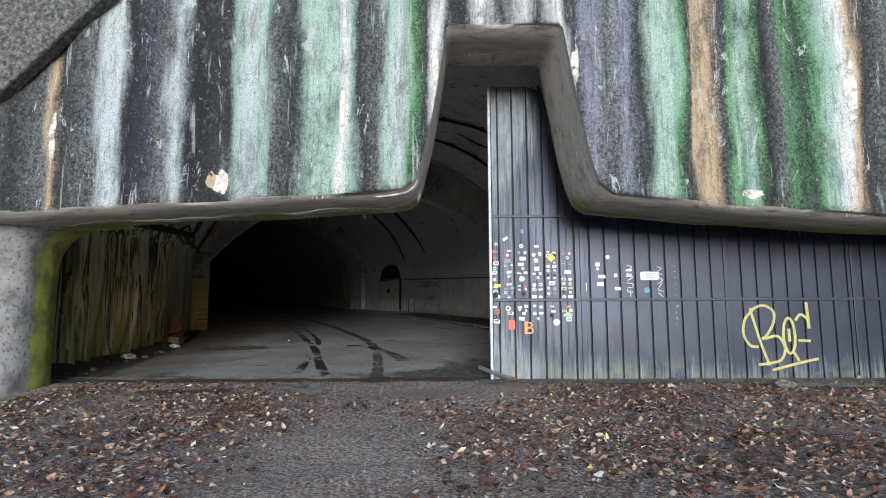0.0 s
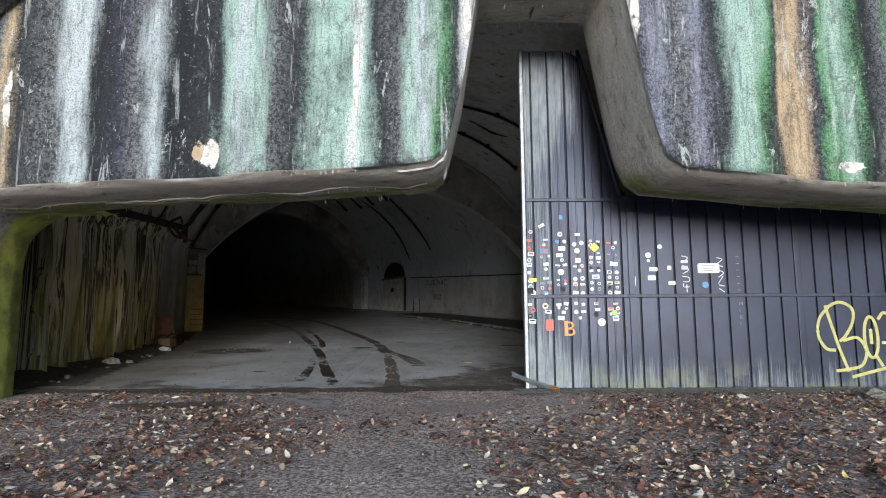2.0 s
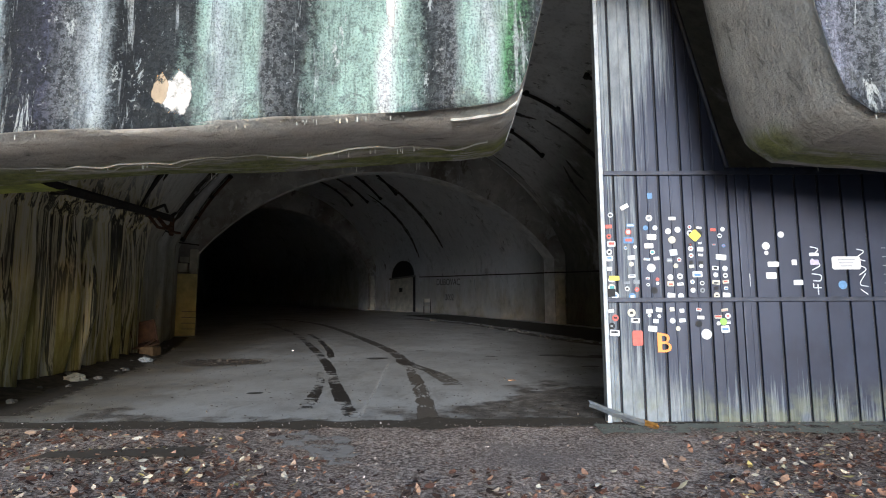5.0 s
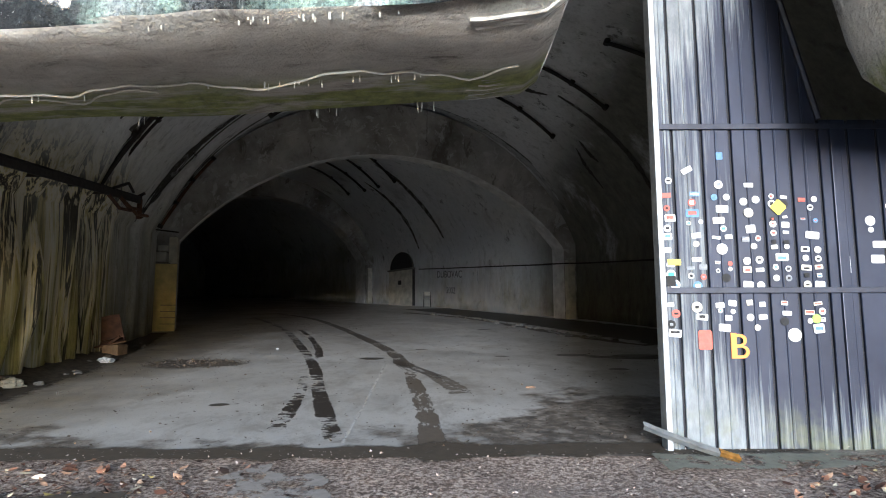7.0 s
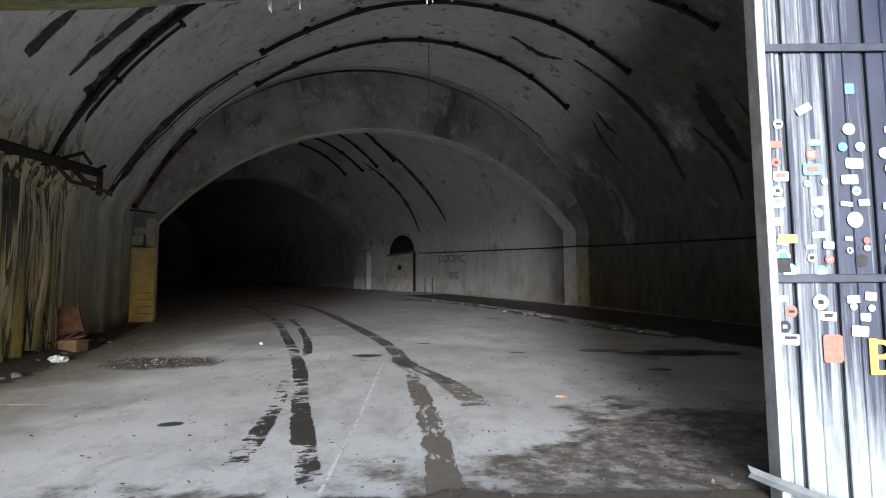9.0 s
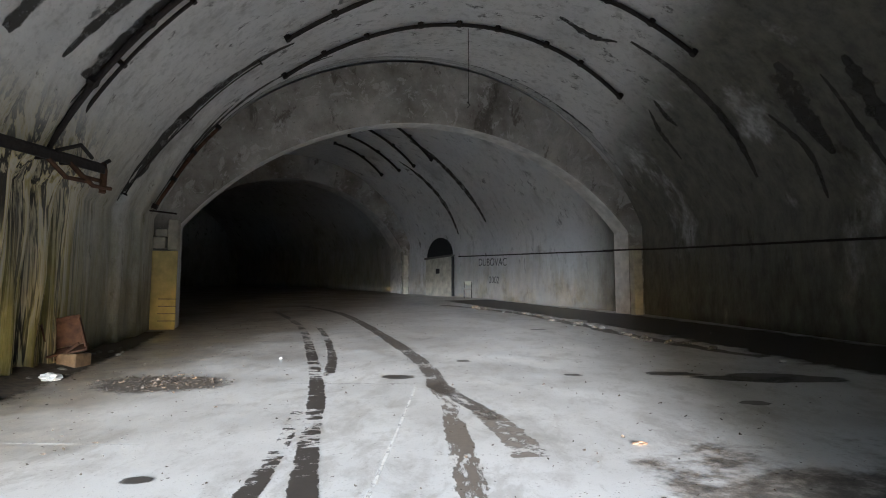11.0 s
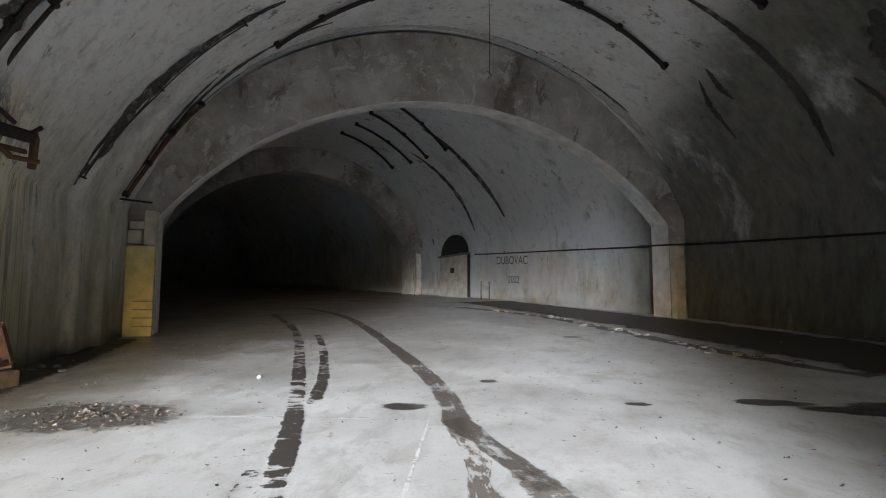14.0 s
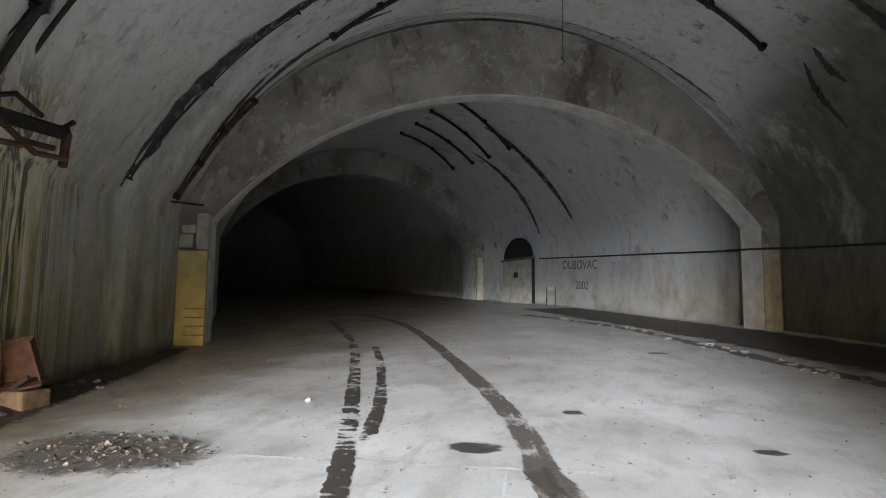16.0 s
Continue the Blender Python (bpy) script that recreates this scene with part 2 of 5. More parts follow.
def soil_material():
    k = Mat("trodden_soil", 0.9)
    c = k.ramp(k.noise(1.1, 8, 0.7), [(0.3, (0.1, 0.065, 0.048)), (0.5, (0.32, 0.225, 0.18)), (0.7, (0.5, 0.39, 0.33))])
    g = k.ramp(k.noise(28, 6, 0.75), [(0.42, (0.02, 0.016, 0.013)), (0.5, (0.3, 0.24, 0.2)), (0.56, (0.72, 0.64, 0.57))])
    c = k.mix(0.65, c, g)
    c = k.mix(k.ramp(k.noise(0.5, 5, 0.6), [(0.55, 0.0), (0.68, 0.5)]), c, (0.27, 0.225, 0.205))
    k.bump(k.math("ADD", k.noise(22, 7, 0.75), k.math("MULTIPLY", k.noise(4, 5), 2)), 0.9, 0.04)
    return k.out(c, k.ramp(k.noise(0.9, 4), [(0.35, 0.55), (0.6, 0.95)]))


def door_material():
    k = Mat("weathered_blue_steel", 0.5, 0.25)
    dark = k.ramp(k.noise(1.5, 6, 0.6), [(0.3, (0.014, 0.018, 0.035)), (0.7, (0.03, 0.037, 0.064))])
    pale = k.ramp(k.noise(9, 5, 0.7, (1, 1, 0.3)), [(0.35, (0.17, 0.19, 0.205)), (0.65, (0.31, 0.34, 0.35))])
    drip = k.noise(1.0, 6, 0.7, (22, 22, 0.55))
    w1 = k.math("MULTIPLY", k.smooth(k.axis(0), 2.1, 0.9), 0.34)
    w2 = k.math("MULTIPLY", k.smooth(k.axis(2), 1.75, 0.7), 0.3)
    w3 = k.math("MULTIPLY", k.math("MULTIPLY", k.smooth(k.axis(2), 3.9, 5.3), k.smooth(k.axis(0), 2.2, 1.3)), 0.3)
    amt = k.math("ADD", k.math("ADD", w1, w2), k.math("ADD", w3, k.math("MULTIPLY", k.math("SUBTRACT", drip, 0.5), 1.0)))
    c = k.mix(k.ramp(amt, [(0.24, 0.0), (0.45, 0.88)]), dark, pale)
    c = k.mix(k.math("MULTIPLY", k.smooth(k.axis(2), 1.25, 0.75), k.ramp(k.noise(3, 4), [(0.45, 0.0), (0.6, 0.5)])), c, (0.16, 0.17, 0.08))
    k.bump(k.noise(18, 5, 0.7), 0.15, 0.01)
    return k.out(c, k.ramp(amt, [(0.1, 0.42), (0.5, 0.75)]))


def damp_material(name, lo, hi, colour, scale=3.0, rough=0.35, stretch=(1, 1, 1), tread=False):
    """A thin damp or dirty film on the floor, broken up by noise, fading at its uv rim."""
    k = Mat(name, rough)
    uv = k.t.nodes.new("ShaderNodeUVMap").outputs["UV"]
    s = k.t.nodes.new("ShaderNodeSeparateXYZ")
    k.link(uv, s.inputs[0])
    rim = k.math("SUBTRACT", 1.0, k.math("ABSOLUTE", k.math("SUBTRACT", k.math("MULTIPLY", s.outputs[0], 2.0), 1.0)))
    n = k.noise(scale, 7, 0.7, stretch, 0.0, uv if tread else None)
    f = k.math("ADD", n, k.math("MULTIPLY", k.smooth(rim, 0.0, 0.5), 0.5))
    if tread:
        f = k.math("ADD", f, k.math("MULTIPLY", k.math("SUBTRACT", k.noise(1.1, 4, 0.6), 0.5), 0.9))
    c = k.mix(k.noise(14, 5), colour, tuple(v * 2.2 for v in colour))
    return k.out(c, None, k.ramp(f, [(lo, 0.0), (hi, 0.88)]))


FACADE, LINING, FLOOR, SOIL, STEEL = facade_material(), lining_material(), floor_material(), soil_material(), door_material()
RUST = simple("rusty_iron", (0.1, 0.05, 0.028), 0.8, 0.3, 0.5, 9)
IRON = simple("dark_pipe_iron", (0.03, 0.025, 0.022), 0.7, 0.3, 0.5, 12)
YELLOW = simple("yellowed_paint", (0.66, 0.54, 0.22), 0.7, 0, 0.25, 3)
PALE = simple("pale_plaster", (0.5, 0.47, 0.38), 0.85, 0, 0.3, 3)
WHITE = simple("white_litter", (0.62, 0.62, 0.61), 0.6, 0, 0.15, 20)
AMBER = simple("weathered_orange_paint", (0.5, 0.27, 0.06), 0.7, 0, 0.4, 20)
ORANGE = simple("orange_vinyl", (0.8, 0.27, 0.04), 0.5, 0, 0.1, 30)
SPRAY = simple("yellow_spray_paint", (0.42, 0.4, 0.13), 0.6, 0, 0.2, 20)
CHALK = simple("white_paint_line", (0.6, 0.62, 0.65), 0.7, 0, 0.25, 30)
INK_HOLE = simple("ink_and_hole_black", (0.02, 0.02, 0.02), 0.8, 0, 0.3, 20)
RUBBLE = simple("broken_concrete", (0.17, 0.155, 0.135), 0.9, 0, 0.4, 12)
DARKWOOD = simple("dirty_timber", (0.2, 0.13, 0.07), 0.85, 0, 0.4, 10)
WOOD = simple("weathered_wood", (0.3, 0.23, 0.15), 0.8, 0, 0.35, 10)
TYRE = damp_material("damp_tyre_track", 0.965, 1.06, (0.035, 0.03, 0.026), 3.0, 0.4, (0.5, 2.6, 1), True)
WET = damp_material("damp_patch", 0.72, 1.02, (0.04, 0.036, 0.032), 2.6, 0.3)
TYRE2 = damp_material("wet_tyre_track", 0.78, 1.0, (0.07, 0.061, 0.053), 4.0, 0.45, (1.2, 0.8, 1), True)
TYRE3 = damp_material("drying_tyre_track", 0.9, 1.7, (0.1, 0.085, 0.07), 5.0, 0.5, (1.2, 0.8, 1), True)
SMEAR = damp_material("faint_tyre_smear", 0.9, 1.9, (0.12, 0.105, 0.09), 6.0, 0.5)
ORANGE2 = simple("dry_leaf_brown", (0.46, 0.3, 0.2), 0.7, 0, 0.3, 20)
SOOT2 = simple("faded_marker", (0.09, 0.09, 0.09), 0.8, 0, 0.5, 8)
GRIT = simple("gravel_grey", (0.46, 0.385, 0.34), 0.9, 0, 0.5, 9)
GRIT2 = simple("dark_crumbs", (0.09, 0.07, 0.052), 0.9, 0, 0.7, 5)
STAIN = damp_material("vault_water_stain", 0.74, 1.15, (0.04, 0.038, 0.034), 5.0, 0.85)
JOINT = damp_material("cement_joint", 0.9, 1.6, (0.36, 0.36, 0.35), 3.0, 0.8)
FILLET_LIGHT = damp_material("fillet_highlight", 0.6, 1.1, (0.34, 0.345, 0.34), 4.0, 0.85)
DARK_MARGIN = damp_material("dark_wall_margin", 0.55, 0.85, (0.035, 0.031, 0.026), 1.6, 0.5)
GRIME = damp_material("dirt_patch", 0.6, 0.9, (0.045, 0.036, 0.026), 9.0, 0.9)


# ---- building helpers ----
def mesh_object(name, bm, material, parent=None, label="", smooth=False):
    data = bpy.data.meshes.new(name)
    bmesh.ops.recalc_face_normals(bm, faces=bm.faces[:])
    if smooth:
        for f in bm.faces:
            f.smooth = True
    bm.to_mesh(data)
    bm.free()
    data.materials.append(material)
    ob = new(name, data)
    if parent:
        ob.parent = parent
        ob.matrix_parent_inverse = parent.matrix_basis.inverted()
    if label:
        ob["label"] = label
    return ob


def part(name, bm, material, parent, label="", smooth=False):
    return mesh_object(name, bm, material, parent, label, smooth)


def empty(name, x, y, z, label, category, group="", kind=""):
    ob = new(name)
    ob.matrix_basis = pose(x, y, z)
    return tagged(ob, label, category, group, kind)


def box(x0, x1, y0, y1, z0, z1, bevel=0.0, m=None, bm=None):
    own = bmesh.new()
    bmesh.ops.create_cube(own, size=1)
    for v in own.verts:
        v.co = Vector(((x0 + x1) / 2 + v.co.x * (x1 - x0), (y0 + y1) / 2 + v.co.y * (y1 - y0), (z0 + z1) / 2 + v.co.z * (z1 - z0)))
    if bevel:
        bmesh.ops.bevel(own, geom=own.edges[:], offset=bevel, segments=2, affect="EDGES", profile=0.6)
    if m is not None:
        own.transform(m)
    if bm is None:
        return own
    tmp = bpy.data.meshes.new("tmp")
    own.to_mesh(tmp)
    own.free()
    bm.from_mesh(tmp)
    bpy.data.meshes.remove(tmp)
    return bm


def tube(points, radius, sides=8, bm=None, squash=1.0):
    """A swept round bar through the points."""
    bm = bm or bmesh.new()
    pts = [Vector(p) for p in points]
    rings = []
    for i, p in enumerate(pts):
        d = (pts[min(i + 1, len(pts) - 1)] - pts[max(i - 1, 0)]).normalized()
        side = d.cross(Vector((0, 0, 1)))
        side = side.normalized() if side.length > 0.05 else Vector((1, 0, 0))
        up = side.cross(d)
        rings.append([bm.verts.new(p + (side * math.cos(a) + up * math.sin(a) * squash) * radius) for a in (2 * math.pi * j / sides for j in range(sides))])
    for a, b in zip(rings, rings[1:]):
        for j in range(sides):
            bm.faces.new((a[j], a[(j + 1) % sides], b[(j + 1) % sides], b[j]))
    bm.faces.new(rings[0]), bm.faces.new(rings[-1][::-1])
    return bm


def grid(rows, bm=None):
    """Quads between rows of points."""
    bm = bm or bmesh.new()
    made = [[bm.verts.new(p) for p in r] for r in rows]
    for a, b in zip(made, made[1:]):
        for j in range(len(a) - 1):
            bm.faces.new((a[j], a[j + 1], b[j + 1], b[j]))
    return bm


def spline(points, n):
    """n points along a smooth curve through the given ones."""
    P = [Vector(p) for p in points]
    P = [P[0] * 2 - P[1]] + P + [P[-1] * 2 - P[-2]]
    out = []
    for i in range(n):
        u = i / (n - 1) * (len(P) - 3)
        k = min(int(u), len(P) - 4)
        f = u - k
        a, b, c, d = P[k:k + 4]
        out.append(0.5 * (2 * b + (c - a) * f + (2 * a - 5 * b + 4 * c - d) * f * f + (3 * b - a - 3 * c + d) * f ** 3))
    return out


# ---- tunnel plan: feet of the two walls, ring by ring ----
LEFT = [(-7.55, 12.6), (-7.75, 16.0), (-8.5, 20.0), (-9.75, 24.0), (-11.6, 29.0), (-14.2, 34.0), (-16.6, 37.5), (-20.5, 42.0), (-25.0, 46.5), (-32.0, 52.0)]
RIGHT = [(8.2, 12.6), (7.3, 18.0), (5.9, 22.6), (3.8, 29.1), (1.2, 34.0), (-1.6, 39.6), (-4.6, 43.6), (-9.8, 50.4), (-14.6, 56.2), (-23.0, 64.0)]
RINGS = len(LEFT) - 1
CROWN, SPRING = 7.55, 2.75


def feet(u):
    """The wall feet at ring u (0 at the mouth, one per station)."""
    out = []
    for side in (LEFT, RIGHT):
        P = [Vector(p) for p in side]
        P = [P[0] * 2 - P[1]] + P + [P[-1] * 2 - P[-2]]
        k = min(int(u), len(P) - 4)
        f = u - k
        a, b, c, d = P[k:k + 4]
        out.append(0.5 * (2 * b + (c - a) * f + (2 * a - 5 * b + 4 * c - d) * f * f + (3 * b - a - 3 * c + d) * f ** 3))
    return out


def arch(half, crown, spring, n=40):
    """Points (s, h) of wall and vault from one foot to the other."""
    rise = crown - spring
    r = (half * half + rise * rise) / (2 * rise)
    a = math.asin(min(1.0, half / r))
    pts = [(-half, spring * i / 8) for i in range(8)]
    pts += [(r * math.sin(t), crown - r + r * math.cos(t)) for t in (-a + 2 * a * i / n for i in range(n + 1))]
    return pts + [(half, spring * i / 8) for i in range(7, -1, -1)]


def ring_point(u, s, h):
    """World point at ring u, s metres from its middle, h above the floor."""
    a, b = feet(u)
    mid, d = (a + b) / 2, (b - a).normalized()
    p = mid + d * s
    return Vector((p.x, p.y, ground(p.y) + h))


def step_in(u, s, h):
    """How far the left side of the lining steps inward before the heavy arch."""
    if s > 0 or u > 2.99:
        return 0.0
    fade = max(0.0, min(1.0, (6.6 - h) / 3.0))
    return fade * (0.16 * max(0.0, min(1.0, (u - 2.3) / 0.03)) + 0.13 * max(0.0, min(1.0, (u - 2.56) / 0.03)))


def half_width(u):
    a, b = feet(u)
    return (b - a).length / 2


def vault_point(u, t, off=0.0):
    """On the vault at ring u: t from -1 (left spring) to 1 (right), off metres inside it."""
    half, rise = half_width(u), CROWN - SPRING
    r = (half * half + rise * rise) / (2 * rise)
    a = math.asin(min(1.0, half / r)) * t
    s, h = (r - off) * math.sin(a), CROWN - r + (r - off) * math.cos(a)
    return ring_point(u, s + step_in(u, s, h), h)


def build_lining():
    rows = []
    n = 420
    for i in range(n + 1):
        u = RINGS * (i / n) ** 1.7
        half = half_width(u)
        row = []
        for j, (s, h) in enumerate(arch(half, CROWN, SPRING)):
            p = ring_point(u, s + step_in(u, s, h), h)
            if s < -half * 0.9 and p.y < 19.6:
                fade = min(1.0, (19.6 - p.y) / 1.5) * max(0.0, min(1.0, (4.3 - h) / 1.2))
                ph = p.y * math.pi / 0.62 + 1.6 * noise.noise((p.y * 0.9, h * 0.25, 2))
                wave = abs(math.sin(ph)) ** 0.6 * (0.6 + 0.8 * abs(noise.noise((p.y * 1.3, h * 0.4, 7))))
                p.x += 0.4 * fade * wave + 0.05 * noise.noise((p.y * 2.5, h * 0.9, 4))
            row.append(p)
        rows.append(row)
    inner = grid(rows)
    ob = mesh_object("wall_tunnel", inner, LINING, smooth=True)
    solid = ob.modifiers.new("thickness", "SOLIDIFY")
    solid.thickness, solid.offset = 0.5, 1.0
    return tagged(ob, "grey stained concrete tunnel wall and vault with fluted side", "tunnel wall", kind="structure")


def build_rib(u0, u1, drop, lip, shift, name_label):
    """A thick concrete arch across the tunnel."""
    bm = bmesh.new()
    sections = []
    for u, grow in ((u0 - 0.03, 0.12), (u0, 1.0), (u1, 1.0), (u1 + 0.06, 0.12)):
        half = half_width(u)
        out = arch(half + 0.15, CROWN + 0.15, SPRING)
        inn = [(s + shift, h) for s, h in arch(half - lip, CROWN - drop, SPRING - 0.15)]
        sections.append([ring_point(u, so + (si - so) * grow, ho + (hi - ho) * grow) for (so, ho), (si, hi) in zip(out, inn)])
    grid(sections, bm)
    bm.faces.ensure_lookup_table()
    across = len(sections[0]) - 1
    # soffit faces take a paler plaster that paints in their lit edge
    for f in bm.faces[across:2 * across]:
        f.material_index = 1
    ob = mesh_object("wall_rib", bm, RIBMAT)
    ob.data.materials.append(LIT_SOFFIT)
    m = ob.modifiers.new("bevel", "BEVEL")
    m.width, m.segments, m.limit_method, m.angle_limit = 0.06, 2, "ANGLE", radians(35)
    return tagged(ob, name_label, "concrete arch", kind="structure")


# ---- portal ----
UNDER = [(-14, 3.05), (-6, 3.22), (-3.25, 3.36), (-1.44, 3.45), (-0.8, 3.48), (-0.52, 3.53), (-0.4, 3.62), (-0.33, 3.8), (-0.14, 4.6), (0.06, 5.88), (0.12, 5.94),
         (1.68, 5.94), (1.74, 5.88), (2.0, 4.3), (2.1, 3.85), (2.2, 3.58), (2.4, 3.43), (4.0, 3.28), (6.0, 3.13), (14, 2.95)]


def under(x):
    return float(np.interp(x, [p[0] for p in UNDER], [p[1] for p in UNDER]))


def columns():
    xs = set(np.round(np.arange(-14, 14.01, 0.07), 3).tolist()) | {p[0] for p in UNDER}
    for a, b in zip(UNDER, UNDER[1:]):
        if abs(b[1] - a[1]) > 0.3:
            xs |= {round(a[0] + (b[0] - a[0]) * i / 8, 4) for i in range(1, 8)}
    return sorted(xs)


def relief(x, z):
    """How far the streaked face swells forward."""
    return 0.035 * math.sin(x * 4.6 + 1.6 * math.sin(x * 1.3)) + 0.02 * math.sin(x * 11 + 2 * math.sin(x * 2.1)) + 0.05 * noise.noise((x * 1.2, z * 0.6, 3)) + 0.02 * noise.noise((x * 4, z * 2.5, 3))


def build_facade():
    top = 9.8
    rows = []
    xs = columns()
    for k in range(25):
        row = []
        for x in xs:
            z0 = under(x)
            z = z0 + (top - z0) * (k / 24) ** 1.3 if k else z0
            wave = relief(x, z)
            row.append(Vector((x, 8.7 - wave * (0.5 if k == 0 else 1.0), z)))
        rows.append(row)
    lip = []
    for y, lift in ((8.72, -0.0), (8.8, -0.035), (9.1, -0.06), (9.45, -0.055), (9.8, -0.05), (10.05, -0.05), (10.15, 0.04)):
        row = []
        for x in xs:
            shift = -0.14 * max(0.0, min(1.0, (y - 8.75) / 1.2)) if x > 0.9 and x < 3 else 0.0
            bulge = 0.03 * noise.noise((x * 1.1, y * 2.0, 0.5))
            row.append(Vector((x + shift, y, under(x) + lift + bulge)))
        lip.append(row)
    back = [Vector((p.x, 10.2, top)) for p in lip[-1]]
    roof = [Vector((p.x, 8.9, top)) for p in rows[-1]]
    bm = grid([roof] + rows[::-1] + lip + [back] + [roof])
    ob = mesh_object("wall_facade", bm, FACADE, smooth=True)
    return tagged(ob, "mint, white and black streaked fluted concrete portal wall", "portal wall", kind="structure")


def build_pillar(side):
    """Rounded jamb of the portal that curves into the beam."""
    prof = []
    x0 = -6.5
    for i in range(9):
        prof.append((x0, -0.6 + 3.2 * i / 8))
    for i in range(1, 9):
        a = math.pi / 2 * i / 8
        prof.append((x0 + 0.75 * (1 - math.cos(a)), 2.6 + 0.68 * math.sin(a)))
    prof.append((-5.2, 3.3))
    rows = []
    for y, push in ((9.3, -6.0), (9.34, -0.55), (9.5, -0.28), (9.75, -0.08), (10.0, 0.0), (10.5, 0.02), (10.75, 0.0), (10.85, -0.12), (10.86, -6.0)):
        row = []
        for i, (x, z) in enumerate(prof):
            nx = 1.0 if i < 9 else math.cos(math.pi / 2 * (i - 8) / 9)
            w = 0.03 * noise.noise((y * 2, z * 1.4, x))
            row.append(Vector((x + push * max(nx, 0.3 if push < -1 else 0) + w, y, z - 0.4 * push * (1 - nx) * (0 if push < -1 else 1))))
        rows.append(row)
    bm = grid(rows)
    if side > 0:
        for v in bm.verts:
            v.co.x = 1.5 - v.co.x
    ob = mesh_object("wall_jamb", bm, JAMB, smooth=True)
    return tagged(ob, "pale rounded concrete jamb with green algae edge", "pillar", kind="structure")


def jamb_material():
    k = Mat("jamb_concrete", 0.85)
    c = k.ramp(k.noise(2.0, 7, 0.65), [(0.34, (0.12, 0.12, 0.115)), (0.48, (0.32, 0.32, 0.31)), (0.62, (0.46, 0.46, 0.45))])
    c = k.mix(k.ramp(k.noise(16, 5, 0.7), [(0.52, 0.0), (0.6, 0.75)]), c, (0.07, 0.07, 0.065))
    band = k.smooth(k.math("ADD", k.axis(1), k.math("MULTIPLY", k.noise(3, 4), 0.3)), 10.2, 10.4)
    c = k.mix(k.math("MULTIPLY", band, 0.9), c, k.ramp(k.noise(3, 5), [(0.35, (0.2, 0.23, 0.04)), (0.6, (0.48, 0.52, 0.08))]))
    k.bump(k.noise(20, 6, 0.7), 0.5, 0.02)
    return k.out(c)


def rib_material():
    k = Mat("flaking_arch_plaster", 0.85)
    c = k.ramp(k.noise(0.7, 7, 0.65), [(0.32, (0.17, 0.155, 0.13)), (0.5, (0.34, 0.32, 0.285)), (0.68, (0.5, 0.48, 0.44))])
    c = k.mix(k.ramp(k.noise(2.4, 8, 0.75, (1, 1, 1), 0.7), [(0.55, 0.0), (0.58, 0.65)]), c, (0.55, 0.53, 0.5))
    c = k.mix(k.ramp(k.noise(1.4, 8, 0.72, (1, 1, 0.6), 0.5), [(0.57, 0.0), (0.62, 0.7)]), c, (0.1, 0.08, 0.065))
    c = k.mix(k.ramp(k.noise(20, 4, 0.7), [(0.62, 0.0), (0.68, 0.5)]), c, (0.08, 0.075, 0.07))
    k.bump(k.math("ADD", k.noise(16, 7, 0.7), k.math("MULTIPLY", k.noise(2.4, 8, 0.75, (1, 1, 1), 0.7), 3.0)), 0.6, 0.03)
    return k.out(c)


RIBMAT = rib_material()
LIT_SOFFIT = simple("lit_soffit_plaster", (0.6, 0.59, 0.56), 0.85, 0, 0.25, 3)
JAMB = jamb_material()
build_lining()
build_rib(3.02, 3.15, 1.85, 0.64, 0.22, "heavy grey concrete arch with flaking plaster across the tunnel")
build_rib(6.2, 6.34, 1.3, 0.45, 0.0, "second dark concrete arch deeper in the tunnel")
build_facade()
build_pillar(-1)
build_pillar(1)


def build_vestibule():
    """Closing walls between the portal and the lining, and the far end."""
    for name, b in (("wall_pocket_west", box(-10.4, -10.0, 10.15, 12.9, -0.5, 9.8)), ("wall_pocket_east", box(11.6, 12.0, 10.15, 12.9, -0.5, 9.8))):
        tagged(mesh_object(name, b, LINING), "plain dark concrete door pocket wall", "wall", kind="structure")
    tagged(mesh_object("ceiling_pocket", box(-10.4, 12, 10.25, 13.2, 8.6, 8.95), LINING), "plain concrete slab over the door pocket", "ceiling", kind="structure")
    pts = [ring_point(0.0, s, h) for s, h in arch(half_width(0), CROWN, SPRING)]
    outer = []
    for p in pts:
        d = Vector((p.x - 0.3, 0, p.z - 3.5))
        k = max(abs(d.x) / 11.5, abs(d.z) / 5.6)
        outer.append(Vector((0.3 + d.x / k, 12.58, 3.5 + d.z / k)))
    front = [Vector((p.x, 12.58, p.z)) for p in pts]
    bm = grid([outer, front, [Vector((p.x, 12.9, p.z)) for p in pts]])
    tagged(mesh_object("wall_mouth", bm, LINING), "grey concrete end face of the tunnel lining", "wall", kind="structure")
    end = bmesh.new()
    end.faces.new([end.verts.new(ring_point(RINGS, s * 1.02, h * 1.02 - 0.1)) for s, h in arch(half_width(RINGS), CROWN, SPRING)])
    ob = mesh_object("wall_end", end, LINING)
    ob.modifiers.new("thickness", "SOLIDIFY").thickness = 0.3
    tagged(ob, "dark concrete end wall far down the tunnel", "wall", kind="structure")


build_vestibule()


